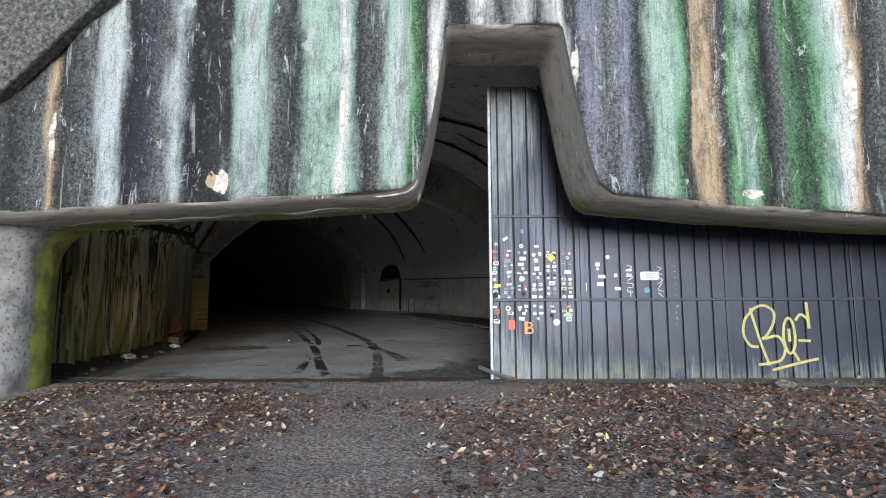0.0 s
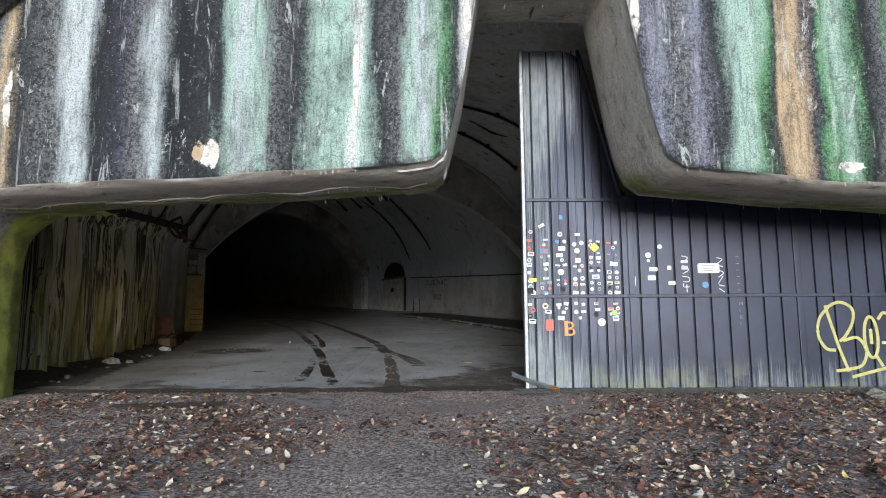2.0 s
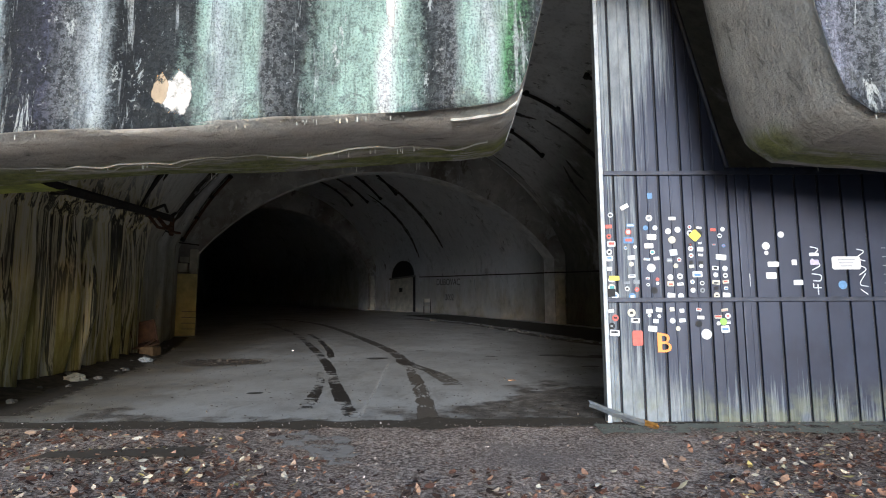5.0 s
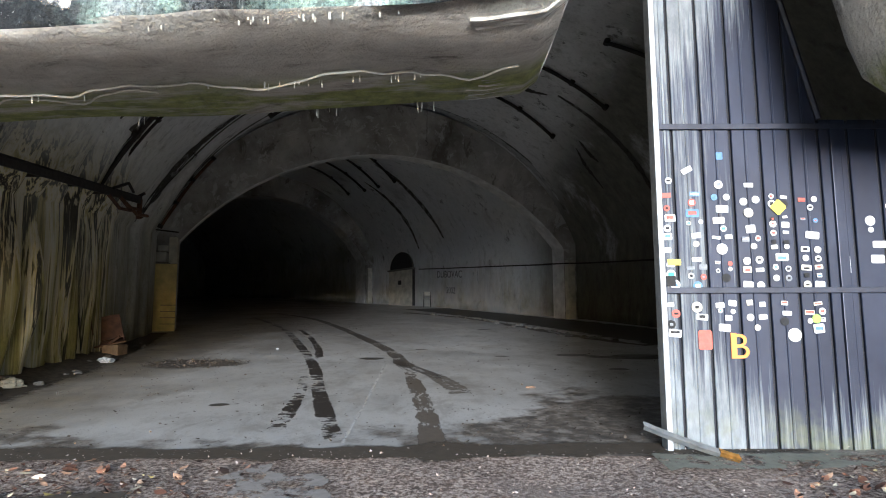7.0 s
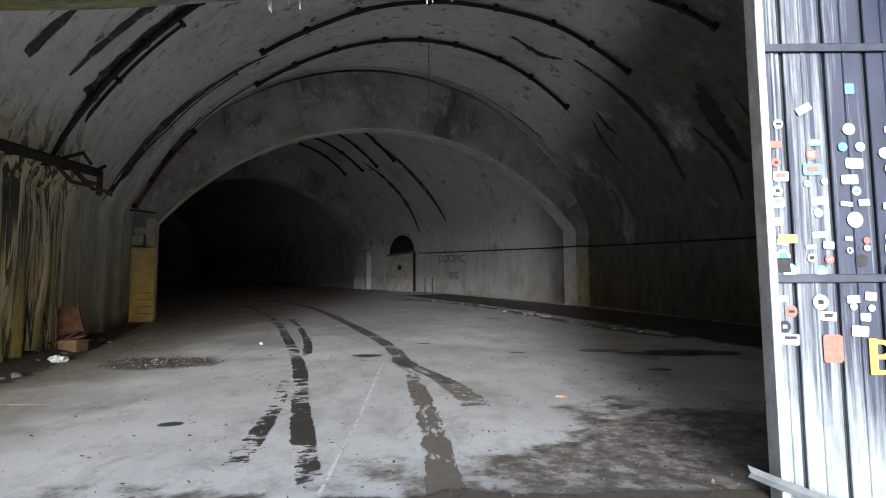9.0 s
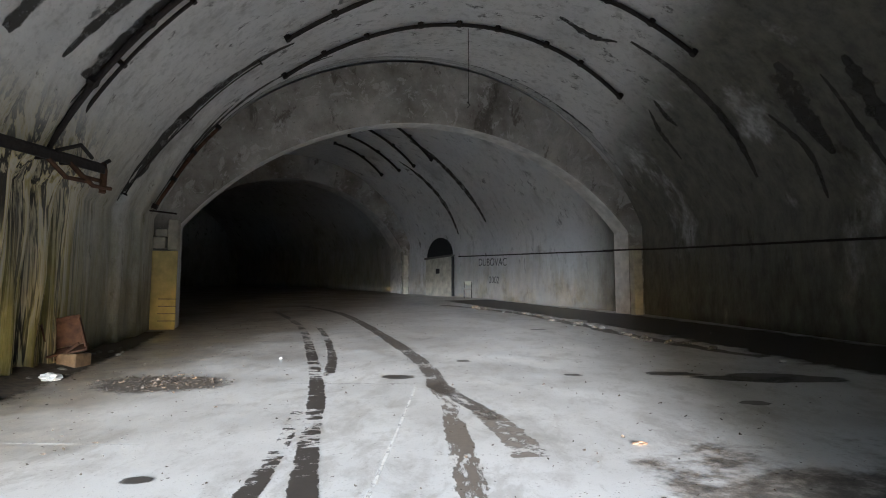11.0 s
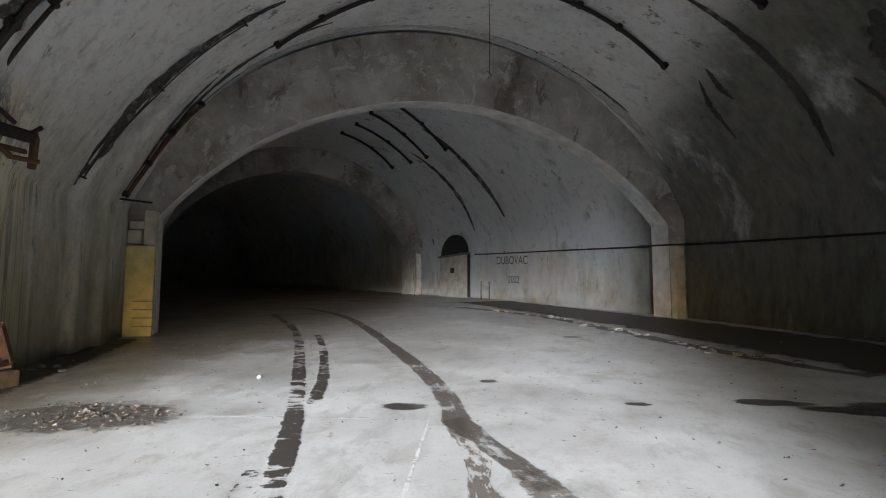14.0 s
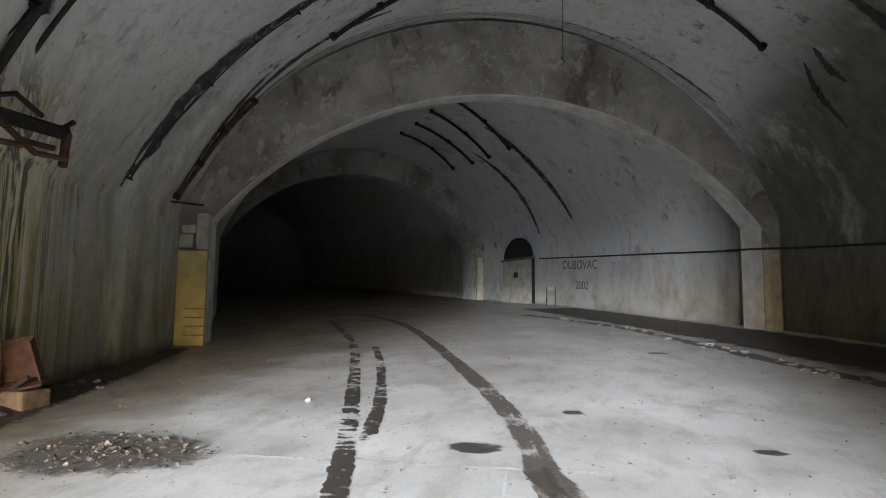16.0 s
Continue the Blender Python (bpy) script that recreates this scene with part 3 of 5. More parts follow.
def build_pilaster(u, s, width, height):
    """A shallow upright strip on the foot of the arch."""
    p, q = ring_point(u, s, 0), ring_point(u, s + 1, 0)
    e = Vector((q.x - p.x, q.y - p.y, 0)).normalized()
    n = Vector((e.y, -e.x, 0))
    m = Matrix(((e.x, n.x, 0, p.x), (e.y, n.y, 0, p.y), (0, 0, 1, p.z), (0, 0, 0, 1)))
    bm = box(-width / 2, width / 2, -0.1, 0.14, -0.1, height, 0.025, m)
    tagged(mesh_object("wall_pilaster", bm, PALE), "pale shallow concrete pilaster at the arch foot", "pilaster", kind="structure")


build_pilaster(3.0, 6.98, 0.3, 2.15)
build_pilaster(6.18, half_width(6.2) - 0.25, 0.3, 2.15)

# ---- floor and ground ----
def build_floor():
    rows = []
    for i in range(61):
        y = 11.0 + 55 * i / 60
        rows.append([Vector((x, y, ground(y))) for x in (-45, -30, -20, -12, -9, -6, -3, 0, 3, 6, 9, 13)])
    ob = mesh_object("floor", grid(rows), FLOOR)
    tagged(ob, "pale worn concrete tunnel floor with damp dirt", "floor", kind="structure")


def build_ground():
    ys = [-1500, -400, -100, -40, -20, -14, -10, -6, -3, -1] + [i * 0.16 for i in range(0, 71)]
    xs = [-1500, -400, -100, -40, -20, -12] + [-9 + i * 0.2 for i in range(0, 101)] + [14, 20, 40, 100, 400, 1500]
    rows = []
    for y in ys:
        row = []
        for x in xs:
            near = 1.0 if -9 <= x <= 11 and y > -1 else 0.0
            fade = max(0.0, min(1.0, (11.1 - y) / 0.5))
            b = near * fade * (0.05 * noise.noise((x * 0.7, y * 0.7, 1)) + 0.02 * noise.noise((x * 3, y * 3, 4)))
            row.append(Vector((x, y, ground(y) + b - 0.012)))
        rows.append(row)
    ob = mesh_object("ground", grid(rows), SOIL, smooth=True)
    tagged(ob, "dark trodden soil with gravel outside the portal", "ground", kind="structure")


def build_light_bank(side):
    """Unseen slope added on one side to block light from beside the approach."""
    rows = []
    for i in range(60):
        y = 8.6 - 80 * (i / 59) ** 1.4
        row = []
        for k in range(9):
            x = side * (15.5 + 2.2 * k + 0.9 * noise.noise((y * 0.2, k * 0.6, 3)))
            z = ground(y) - 0.3 + 1.5 * k + (0.6 * noise.noise((y * 0.35, k * 0.9, 1)) if k else 0)
            row.append(Vector((x + 1, y, z)))
        rows.append(row)
    ob = mesh_object("unseen_bank", grid(rows), BANK_BLOCKER, smooth=True)
    tagged(ob, "unseen dark bank added beside the approach to narrow the daylight", "bank", kind="structure")


BANK_BLOCKER = simple("unseen_bank_dark", (0.09, 0.075, 0.045), 0.95, 0, 0.6, 3)
build_floor()
build_ground()
build_light_bank(-1)
build_light_bank(1)


# ---- steel door ----
def door_top(x):
    """The leaf's head follows the tail notch."""
    return float(np.interp(x, (1.74, 2.32), (5.99, 3.64)))


def panel_mesh(x0, x1, y0, y1, z0):
    bm = box(x0, x1, y0, y1, 0, 1, 0.0)
    for v in bm.verts:
        v.co.z = door_top(v.co.x) if v.co.z > 0.5 else z0
    bmesh.ops.bevel(bm, geom=bm.edges[:], offset=0.005, segments=1, affect="EDGES")
    return bm


def build_door():
    y, z0 = 11.18, 0.66
    door = empty("metal_door", 4.2, y, z0, "tall dark blue weathered sheet-steel sliding door covered in stickers", "door")
    edges = [0.86, 0.985] + [0.985 + 0.265 * i for i in range(1, 31)]
    for a, b in zip(edges, edges[1:]):
        part("panel", panel_mesh(a + 0.014, b - 0.014, y, y + 0.03, z0 + 0.05), STEEL, door)
        part("seam_groove", panel_mesh(b - 0.013, b + 0.013, y + 0.022, y + 0.034, z0 + 0.05), GROOVE, door, "dark recessed seam")
        if b < 2.4:
            part("stiffening_bead", panel_mesh((a + b) / 2 - 0.012, (a + b) / 2 + 0.012, y - 0.01, y + 0.01, z0 + 0.05), STEEL, door)
    end = edges[-1]
    for z in (2.09, 3.57):
        part("cross_rail", box(0.864, end, y - 0.035, y - 0.011, z - 0.026, z + 0.026, 0.006), RAIL, door, "horizontal flat steel rail")
    part("edge_post", box(0.81, 0.862, y - 0.05, y + 0.1, z0, 6.01, 0.01), POST, door, "pale galvanised edge post")
    part("bottom_rail", box(0.864, end, y - 0.03, y + 0.09, z0 - 0.02, z0 + 0.048, 0.008), POST, door)
    for x in (2.45, 4.97, 7.2):
        part("mullion", box(x - 0.045, x + 0.045, y - 0.03, y - 0.002, z0 + 0.05, 3.63, 0.006), STEEL, door)
    slant = Vector((0.58, 0, -2.35))
    part("head_bar", tube([(1.74, y - 0.012, 5.99), (1.74 + slant.x, y - 0.012, 5.99 + slant.z)], 0.03, 6), RAIL, door)
    return door


GROOVE = simple("shadowed_seam_paint", (0.012, 0.013, 0.018), 0.7, 0.2, 0.3, 10)
RAIL = simple("dark_rail_paint", (0.03, 0.034, 0.05), 0.5, 0.3, 0.35, 10)
POST = simple("galvanised_steel", (0.36, 0.38, 0.39), 0.55, 0.3, 0.3, 8)
door = build_door()


# ---- stickers and paint on the door ----
def door_px(px, py):
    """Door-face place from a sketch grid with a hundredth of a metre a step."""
    return (px - 784) * 0.0101, 2.09 + (529 - py) * 0.0101


def sticker(kind, x, z, w, h, material, turn=0.0, lift=0.0):
    y = 11.18 - (0.0125 if x < 2.4 else 0.004) - lift
    bm = bmesh.new()
    if kind == "round":
        n = 18
        ring = [(w / 2 * math.cos(2 * math.pi * i / n), h / 2 * math.sin(2 * math.pi * i / n)) for i in range(n)]
    else:
        c = min(w, h) * 0.12
        ring = [(-w / 2 + c, -h / 2), (w / 2 - c, -h / 2), (w / 2, -h / 2 + c), (w / 2, h / 2 - c), (w / 2 - c, h / 2), (-w / 2 + c, h / 2), (-w / 2, h / 2 - c), (-w / 2, -h / 2 + c)]
    ca, sa = math.cos(turn), math.sin(turn)
    ring = [(a * ca - b * sa, a * sa + b * ca) for a, b in ring]
    f = bm.faces.new([bm.verts.new((x + a, y, z + b)) for a, b in ring])
    ext = bmesh.ops.extrude_face_region(bm, geom=[f])
    for v in ext["geom"]:
        if isinstance(v, bmesh.types.BMVert):
            v.co.y -= 0.0015
    return part("sticker", bm, material, door)


def mark_on(base, x, z, w, h, material):
    """A plain printed shape on a sticker."""
    y = 11.18 - (0.0156 if x < 2.4 else 0.0066)
    bm = box(x - w / 2, x + w / 2, y - 0.0006, y + 0.0004, z - h / 2, z + h / 2)
    part("print", bm, material, base)


def build_stickers():
    rnd = random.Random(7)
    count = 0
    cols = [WHITE] * 8 + [OFFW] * 6 + [PAPER, PAPER, BLUEV, REDV, GREYV, INK_HOLE]
    inks = [GREYV, INK_HOLE, INK_HOLE, OFFW, OFFW, REDV, REDV, BLUEV, TEAL]
    for x0, hi in ((0.925, 3.1), (1.15, 3.0), (1.39, 3.08), (1.65, 3.06), (1.9, 2.95), (2.17, 2.93)):
        for top, low in ((hi, 2.17), (2.0, 1.72 + 0.12 * rnd.random())):
            z = top
            while z > low:
                pair = x0 > 1.0 and rnd.random() < 0.4
                size = rnd.uniform(0.055, 0.1)
                for dx in ((-0.055, 0.055) if pair else (rnd.uniform(-0.03, 0.03),)):
                    w = size * (0.72 if pair else 1.0)
                    mat = rnd.choice(cols)
                    count += 1
                    lift = 0.0004 * (count % 3)
                    zz = z - w * 0.5 + rnd.uniform(-0.01, 0.01)
                    if rnd.random() < 0.45:
                        s = sticker("round", x0 + dx, zz, w, w, mat, 0.0, lift)
                        if rnd.random() < 0.7:
                            mark_on(s, x0 + dx, zz, w * rnd.uniform(0.35, 0.6), w * rnd.uniform(0.2, 0.5), rnd.choice(inks))
                    else:
                        ww, hh = w * rnd.uniform(1.0, 1.35), w * rnd.uniform(0.5, 0.95)
                        s = sticker("square", x0 + dx, zz, ww, hh, mat, rnd.uniform(-0.12, 0.12), lift)
                        if rnd.random() < 0.7:
                            mark_on(s, x0 + dx, zz + hh * rnd.uniform(-0.15, 0.15), ww * rnd.uniform(0.5, 0.85), hh * rnd.uniform(0.2, 0.5), rnd.choice(inks))
                z -= size * (0.8 if pair else 0.98) + rnd.choice((0.006, 0.012, 0.02, 0.06))
    for kind, x, z, w, h, m, t in (("square", 1.4, 3.3, 0.06, 0.07, BLUEV, 0), ("square", 1.9, 2.83, 0.11, 0.11, YELV, 0.78), ("square", 0.95, 2.34, 0.12, 0.055, YELV, 0),
                                   ("square", 1.19, 1.66, 0.12, 0.17, REDV, 0), ("round", 2.17, 1.84, 0.08, 0.08, LIME, 0), ("round", 1.97, 1.7, 0.12, 0.12, WHITE, 0),
                                   ("square", 1.1, 3.17, 0.1, 0.05, WHITE, 0.5)):
        sticker(kind, x, z, w, h, m, t, 0.004)
    # loose labels further along the leaf
    plate = sticker("square", *door_px(1143, 488), 0.33, 0.15, WHITE)
    px, pz = door_px(1143, 488)
    for i in range(3):
        mark_on(plate, px, pz + 0.035 - 0.035 * i, 0.2 - 0.03 * i, 0.012, GREYV)
    for kind, a, b, w, h, m in (("round", 1053, 468, 0.09, 0.09, OFFW), ("round", 1053, 476, 0.05, 0.05, WHITE), ("square", 1060, 489, 0.13, 0.06, WHITE), ("square", 1057, 502, 0.12, 0.075, OFFW),
                                ("round", 1071, 455, 0.075, 0.075, WHITE), ("square", 1084, 487, 0.06, 0.065, WHITE), ("square", 1087, 510, 0.11, 0.06, WHITE), ("round", 1137, 513, 0.1, 0.1, BLUEV),
                                ("square", 1107, 478, 0.11, 0.04, OFFW), ("square", 1107, 487, 0.1, 0.06, LILAC), ("square", 1031, 507, 0.035, 0.15, WHITE)):
        sticker(kind, *door_px(a, b), w, h, m)
    # orange letter and lock hole
    letter("B", 0.31, Matrix.Translation((1.4, 11.166, 1.5)) @ Matrix.Rotation(radians(90), 4, "X"), ORANGE, door)
    part("orange_patch", box(1.41, 1.46, 11.162, 11.168, 1.5, 1.72, 0.0), ORANGE, door, "orange sprayed block")
    # flat black block stands in for the shade inside the lock hole
    part("lock_hole", box(0.87, 0.955, 11.155, 11.17, 2.13, 2.22, 0.004), INK_HOLE, door, "black lock hole")


def strokes(name, lines, material, radius, label):
    bm = bmesh.new()
    for pts in lines:
        world_pts = []
        for p in spline([(a, b, 0) for a, b in pts], 6 * len(pts)):
            x, z = door_px(p.x, p.y)
            world_pts.append((x, 11.176, z))
        tube(world_pts, radius, 6, bm)
    for v in bm.verts:
        v.co.y = 11.177 + (v.co.y - 11.176) * 0.12
    part(name, bm, material, door, label)


def build_graffiti():
    oval = [(1378 + 10 * math.cos(a), 592 + 30 * math.sin(a)) for a in (2 * math.pi * i / 10 for i in range(11))]
    strokes("graffiti", [[(1313, 545), (1322, 580), (1330, 610), (1341, 642)], [(1318, 547), (1303, 565), (1300, 590), (1310, 608), (1324, 611)],
                         [(1312, 549), (1335, 540), (1353, 550), (1352, 570), (1340, 590), (1331, 598)], [(1336, 597), (1358, 593), (1369, 612), (1362, 632), (1345, 638), (1322, 641)],
                         oval, [(1378, 580), (1378, 602)], [(1384, 620), (1392, 635)], [(1390, 566), (1400, 556), (1412, 566), (1412, 580)], [(1411, 535), (1413, 580)], [(1393, 600), (1414, 601)],
                         [(1345, 650), (1385, 640), (1425, 631)]], SPRAY, 0.026, "yellow spray-painted letters")
    strokes("chalk_letters", [[(1103, 469), (1112, 472), (1106, 478), (1103, 477)], [(1104, 483), (1113, 490), (1104, 496)], [(1103, 500), (1113, 502), (1112, 508), (1104, 508)], [(1104, 516), (1113, 516)], [(1109, 512), (1109, 524)], [(1104, 511), (1104, 516)]],
            CHALK, 0.007, "white scrawled vertical tag")
    strokes("chalk_tag", [[(1156, 472), (1164, 475), (1156, 482), (1165, 486)], [(1156, 490), (1165, 495), (1157, 502)], [(1164, 500), (1157, 512), (1166, 515)], [(1157, 518), (1165, 524)]], CHALK, 0.006, "white scrawled tag")
    for i, ch in enumerate("MIKI"):
        x, z = door_px(1188, 541 + 10 * i)
        letter(ch, 0.08, Matrix.Translation((x - 0.03, 11.175, z - 0.03)) @ Matrix.Rotation(radians(90), 4, "X"), GREYV, door)
    for i in range(6):
        x, z = door_px(1187, 471 + 10 * i)
        part("faint_letter", box(x - 0.025, x + 0.02, 11.174, 11.178, z - 0.004, z + 0.004), GREYV, door)


def letter(text, size, m, material, parent):
    c = bpy.data.curves.new("lettering", "FONT")
    c.body, c.size, c.extrude = text, size, 0.001
    tmp = new("tmp_text", c)
    data = bpy.data.meshes.new_from_object(tmp.evaluated_get(bpy.context.evaluated_depsgraph_get()))
    bpy.data.objects.remove(tmp)
    data.transform(m)
    data.materials.clear()
    data.materials.append(material)
    ob = new("lettering", data)
    if parent:
        ob.parent = parent
        ob.matrix_parent_inverse = parent.matrix_basis.inverted()
    return ob


OFFW = simple("offwhite_vinyl", (0.6, 0.62, 0.62), 0.5, 0, 0.2, 40)
PAPER = simple("yellowed_paper", (0.55, 0.52, 0.42), 0.7, 0, 0.25, 40)
BLUEV = simple("blue_vinyl", (0.1, 0.22, 0.4), 0.5, 0, 0.25, 40)
REDV = simple("red_vinyl", (0.5, 0.09, 0.06), 0.5, 0, 0.25, 40)
GREYV = simple("grey_vinyl", (0.22, 0.24, 0.26), 0.5, 0, 0.3, 40)
YELV = simple("yellow_vinyl", (0.75, 0.6, 0.06), 0.5, 0, 0.1, 40)
LIME = simple("lime_vinyl", (0.3, 0.6, 0.08), 0.5, 0, 0.1, 40)
TEAL = simple("teal_vinyl", (0.05, 0.3, 0.3), 0.5, 0, 0.2, 40)
LILAC = simple("lilac_vinyl", (0.45, 0.4, 0.55), 0.5, 0, 0.2, 40)
build_stickers()
build_graffiti()


# ---- slab edge and drips on the portal ----
def build_portal_details():
    bm = bmesh.new()
    pts = [(-14, 4.25), (-6.15, 4.78), (-4.78, 6.22), (-3.2, 8.2), (-2.5, 9.7), (-14, 9.7)]
    lo = [bm.verts.new((x, 8.66, z)) for x, z in pts]
    hi = [bm.verts.new((x, 8.42, z)) for x, z in pts]
    bm.faces.new(hi)
    for i in range(6):
        j = (i + 1) % 6
        bm.faces.new((lo[i], lo[j], hi[j], hi[i]))
    ob = mesh_object("wall_slab", bm, DARKC)
    b = ob.modifiers.new("bevel", "BEVEL")
    b.width, b.segments = 0.04, 2
    tagged(ob, "dark mottled concrete slab with a slanting edge", "slab", kind="structure")
    rnd = random.Random(3)
    line = []
    for i in range(90):
        x = -6.1 + 5.5 * i / 89
        line.append((x, 9.5 + 0.26 * noise.noise((x * 1.5, 0, 0)) + 0.1 * noise.noise((x * 5, 0, 2)), under(x) - 0.062 + 0.03 * noise.noise((x * 1.1, 9.45 * 2, 0.5))))
    tagged(mesh_object("calcite_seam", tube(line, 0.008, 5), CALC), "thin white calcite seam under the beam", "mineral seam", kind="stuff")
    side = [(x, y + 0.1 + 0.08 * noise.noise((x * 3, 1, 5)), z) for x, y, z in line[22:52]]
    tagged(mesh_object("calcite_seam", tube(side, 0.007, 5), CALC), "thin branching calcite seam under the beam", "mineral seam", kind="stuff")
    bm = bmesh.new()
    for i in range(150):
        x = rnd.choice((rnd.uniform(-6, -0.6), rnd.uniform(-2.2, -1.2), rnd.uniform(0.2, 1.7), rnd.uniform(2.3, 6)))
        y = rnd.choice((8.74, 8.76, 9.5, 9.52, 10.08))
        z = under(x) - (0.0 if y < 9 else 0.06)
        length = rnd.uniform(0.015, 0.06)
        tube([(x, y, z + 0.04), (x, y, z - length * 0.5), (x + 0.002, y, z - length)], rnd.uniform(0.002, 0.005), 4, bm)
    ridges = bmesh.new()
    for i in range(30):
        y = 8.82 + 1.22 * i / 29 + rnd.uniform(-0.02, 0.02)
        start = rnd.uniform(-0.95, -0.72)
        run = [(x, y + 0.03 * noise.noise((x * 6, i, 0)), under(x) - 0.045) for x in np.linspace(start, -0.36, 12)]
        tube(run, rnd.uniform(0.008, 0.016), 5, ridges)
    tagged(mesh_object("calcite_ridges", ridges, CALC2), "pale rippled calcite crust on the beam's rounded end", "mineral crust", kind="stuff")
    tagged(mesh_object("drip_stalactites", bm, CALC), "small white calcite drips hanging under the beam", "stalactites", kind="stuff")


def dark_concrete():
    k = Mat("dark_mottled_concrete", 0.9)
    c = k.ramp(k.noise(14, 7, 0.8), [(0.38, (0.015, 0.015, 0.015)), (0.52, (0.1, 0.1, 0.095)), (0.66, (0.26, 0.25, 0.22))])
    k.bump(k.noise(25, 6, 0.7), 0.6, 0.03)
    return k.out(c)


def facade_patch(x, z, rx, rz, material, label, category):
    """A thin patch on the streaked face, following its relief."""
    bm = bmesh.new()
    uv = bm.loops.layers.uv.new("UVMap")
    rings = []
    for r in (0.0, 0.4, 0.75, 1.0):
        ring = []
        for i in range(24):
            a = 2 * math.pi * i / 24
            k = r * (1 + 0.35 * noise.noise((math.cos(a) * 1.4 + x, math.sin(a) * 1.4 + z, 5)))
            px, pz = x + rx * k * math.cos(a), z + rz * k * math.sin(a)
            ring.append((bm.verts.new((px, 8.69 - relief(px, pz), pz)), 0.5 * (1 - r)))
        rings.append(ring)
    for p, q in zip(rings, rings[1:]):
        for i in range(24):
            quad = (p[i], p[(i + 1) % 24], q[(i + 1) % 24], q[i])
            f = bm.faces.new([v[0] for v in quad])
            for loop, v in zip(f.loops, quad):
                loop[uv].uv = (v[1], 0.0)
    return tagged(mesh_object("facade_patch", bm, material), label, category, kind="stuff")


BLUEFILM = damp_material("faded_blue_paint", 1.0, 1.35, (0.13, 0.22, 0.33), 11.0, 0.8)
TANCRUST = damp_material("tan_lime_crust", 0.88, 1.1, (0.26, 0.2, 0.13), 9.0, 0.85)
SPALL = damp_material("pale_lime_crust", 0.84, 1.02, (0.38, 0.36, 0.32), 9.0, 0.8)
for x, z, rx, rz, m, lab in ((-3.24, 3.66, 0.1, 0.22, TANCRUST, "tan spalled lime crust"), (-3.1, 3.62, 0.16, 0.3, SPALL, "pale spalled lime crust"), (-1.35, 3.66, 0.3, 0.14, BLUEFILM, "faded blue paint smear"),
                             (-0.6, 3.78, 0.16, 0.2, BLUEFILM, "faded blue paint smear"), (-1.42, 4.6, 0.06, 0.65, SPALL, "white lime streak"), (-5.5, 4.3, 0.07, 0.5, SPALL, "white lime streak"),
                             (4.3, 3.42, 0.22, 0.1, SPALL, "pale spalled lime crust"), (1.9, 5.3, 0.09, 0.4, SPALL, "white lime streak"), (-0.1, 5.3, 0.08, 0.5, SPALL, "white lime streak"), (5.8, 4.9, 0.14, 0.7, SPALL, "white lime streak")):
    facade_patch(x, z, rx, rz, m, lab, "wall stain")
DARKC = dark_concrete()
CALC2 = simple("grey_calcite", (0.5, 0.48, 0.43), 0.75, 0, 0.5, 6)
CALC = simple("calcite", (0.6, 0.58, 0.5), 0.6, 0, 0.15, 20)
build_portal_details()


# ---- pipes, rail, wires along the vault ----
def vault_pipe(points, radius, label, clamps=5, name="ceiling_pipe", material=None):
    """A conduit through (ring, place across) pairs, just inside the vault."""
    path = spline([(u, t, 0) for u, t in points], 28)
    pts = [vault_point(p.x, max(-0.99, min(0.99, p.y)), 0.09) for p in path]
    ob = empty(name, *pts[0], label, "pipe", "conduits on the vault")
    part("tube", tube(pts, radius, 8), material or IRON, ob)
    for i in range(clamps):
        j = int((len(pts) - 1) * i / max(1, clamps - 1))
        p, q = path[j], pts[j]
        out = vault_point(p.x, max(-0.99, min(0.99, p.y)), -0.03)
        part("clamp", tube([out, q, q + (q - out) * 0.35], radius * 1.5, 6), IRON, ob)
    return ob


vault_pipe([(2.23, -0.44), (2.13, -0.29), (2.03, -0.17), (1.97, 0.0), (1.95, 0.16), (1.93, 0.3), (1.95, 0.41), (1.97, 0.53)], 0.05, "long dark iron pipe arching across the vault", 8)
vault_pipe([(2.78, -0.45), (2.54, -0.19), (2.44, 0.04), (2.44, 0.28), (2.5, 0.54)], 0.05, "rust-brown iron pipe with clamps across the vault", 9)
vault_pipe([(1.42, 0.36), (1.35, 0.46), (1.33, 0.53)], 0.05, "short dark pipe stub on the vault", 3)
vault_pipe([(2.86, -0.69), (2.8, -0.84), (2.74, -0.97)], 0.045, "short rusty pipe above the yellow panel", 4, material=RUST)
# next two tubes stand in for a dark groove and a broad black stain
vault_pipe([(2.35, -0.52), (2.33, -0.75), (2.29, -0.96)], 0.014, "thin dark tube standing in for a groove on the vault", 3)
vault_pipe([(1.27, -0.55), (1.31, -0.74), (1.35, -0.94)], 0.05, "thick black tarred pipe running down the vault", 4)
vault_pipe([(1.36, -0.6), (1.39, -0.76), (1.42, -0.92)], 0.03, "thin conduit beside the black stain tube", 3)
for u in (4.55, 4.9, 5.25, 5.65):
    vault_pipe([(u - 0.35, 0.05), (u - 0.05, 0.28), (u + 0.15, 0.46)], 0.055, "dark pipe deeper in the tunnel", 3)


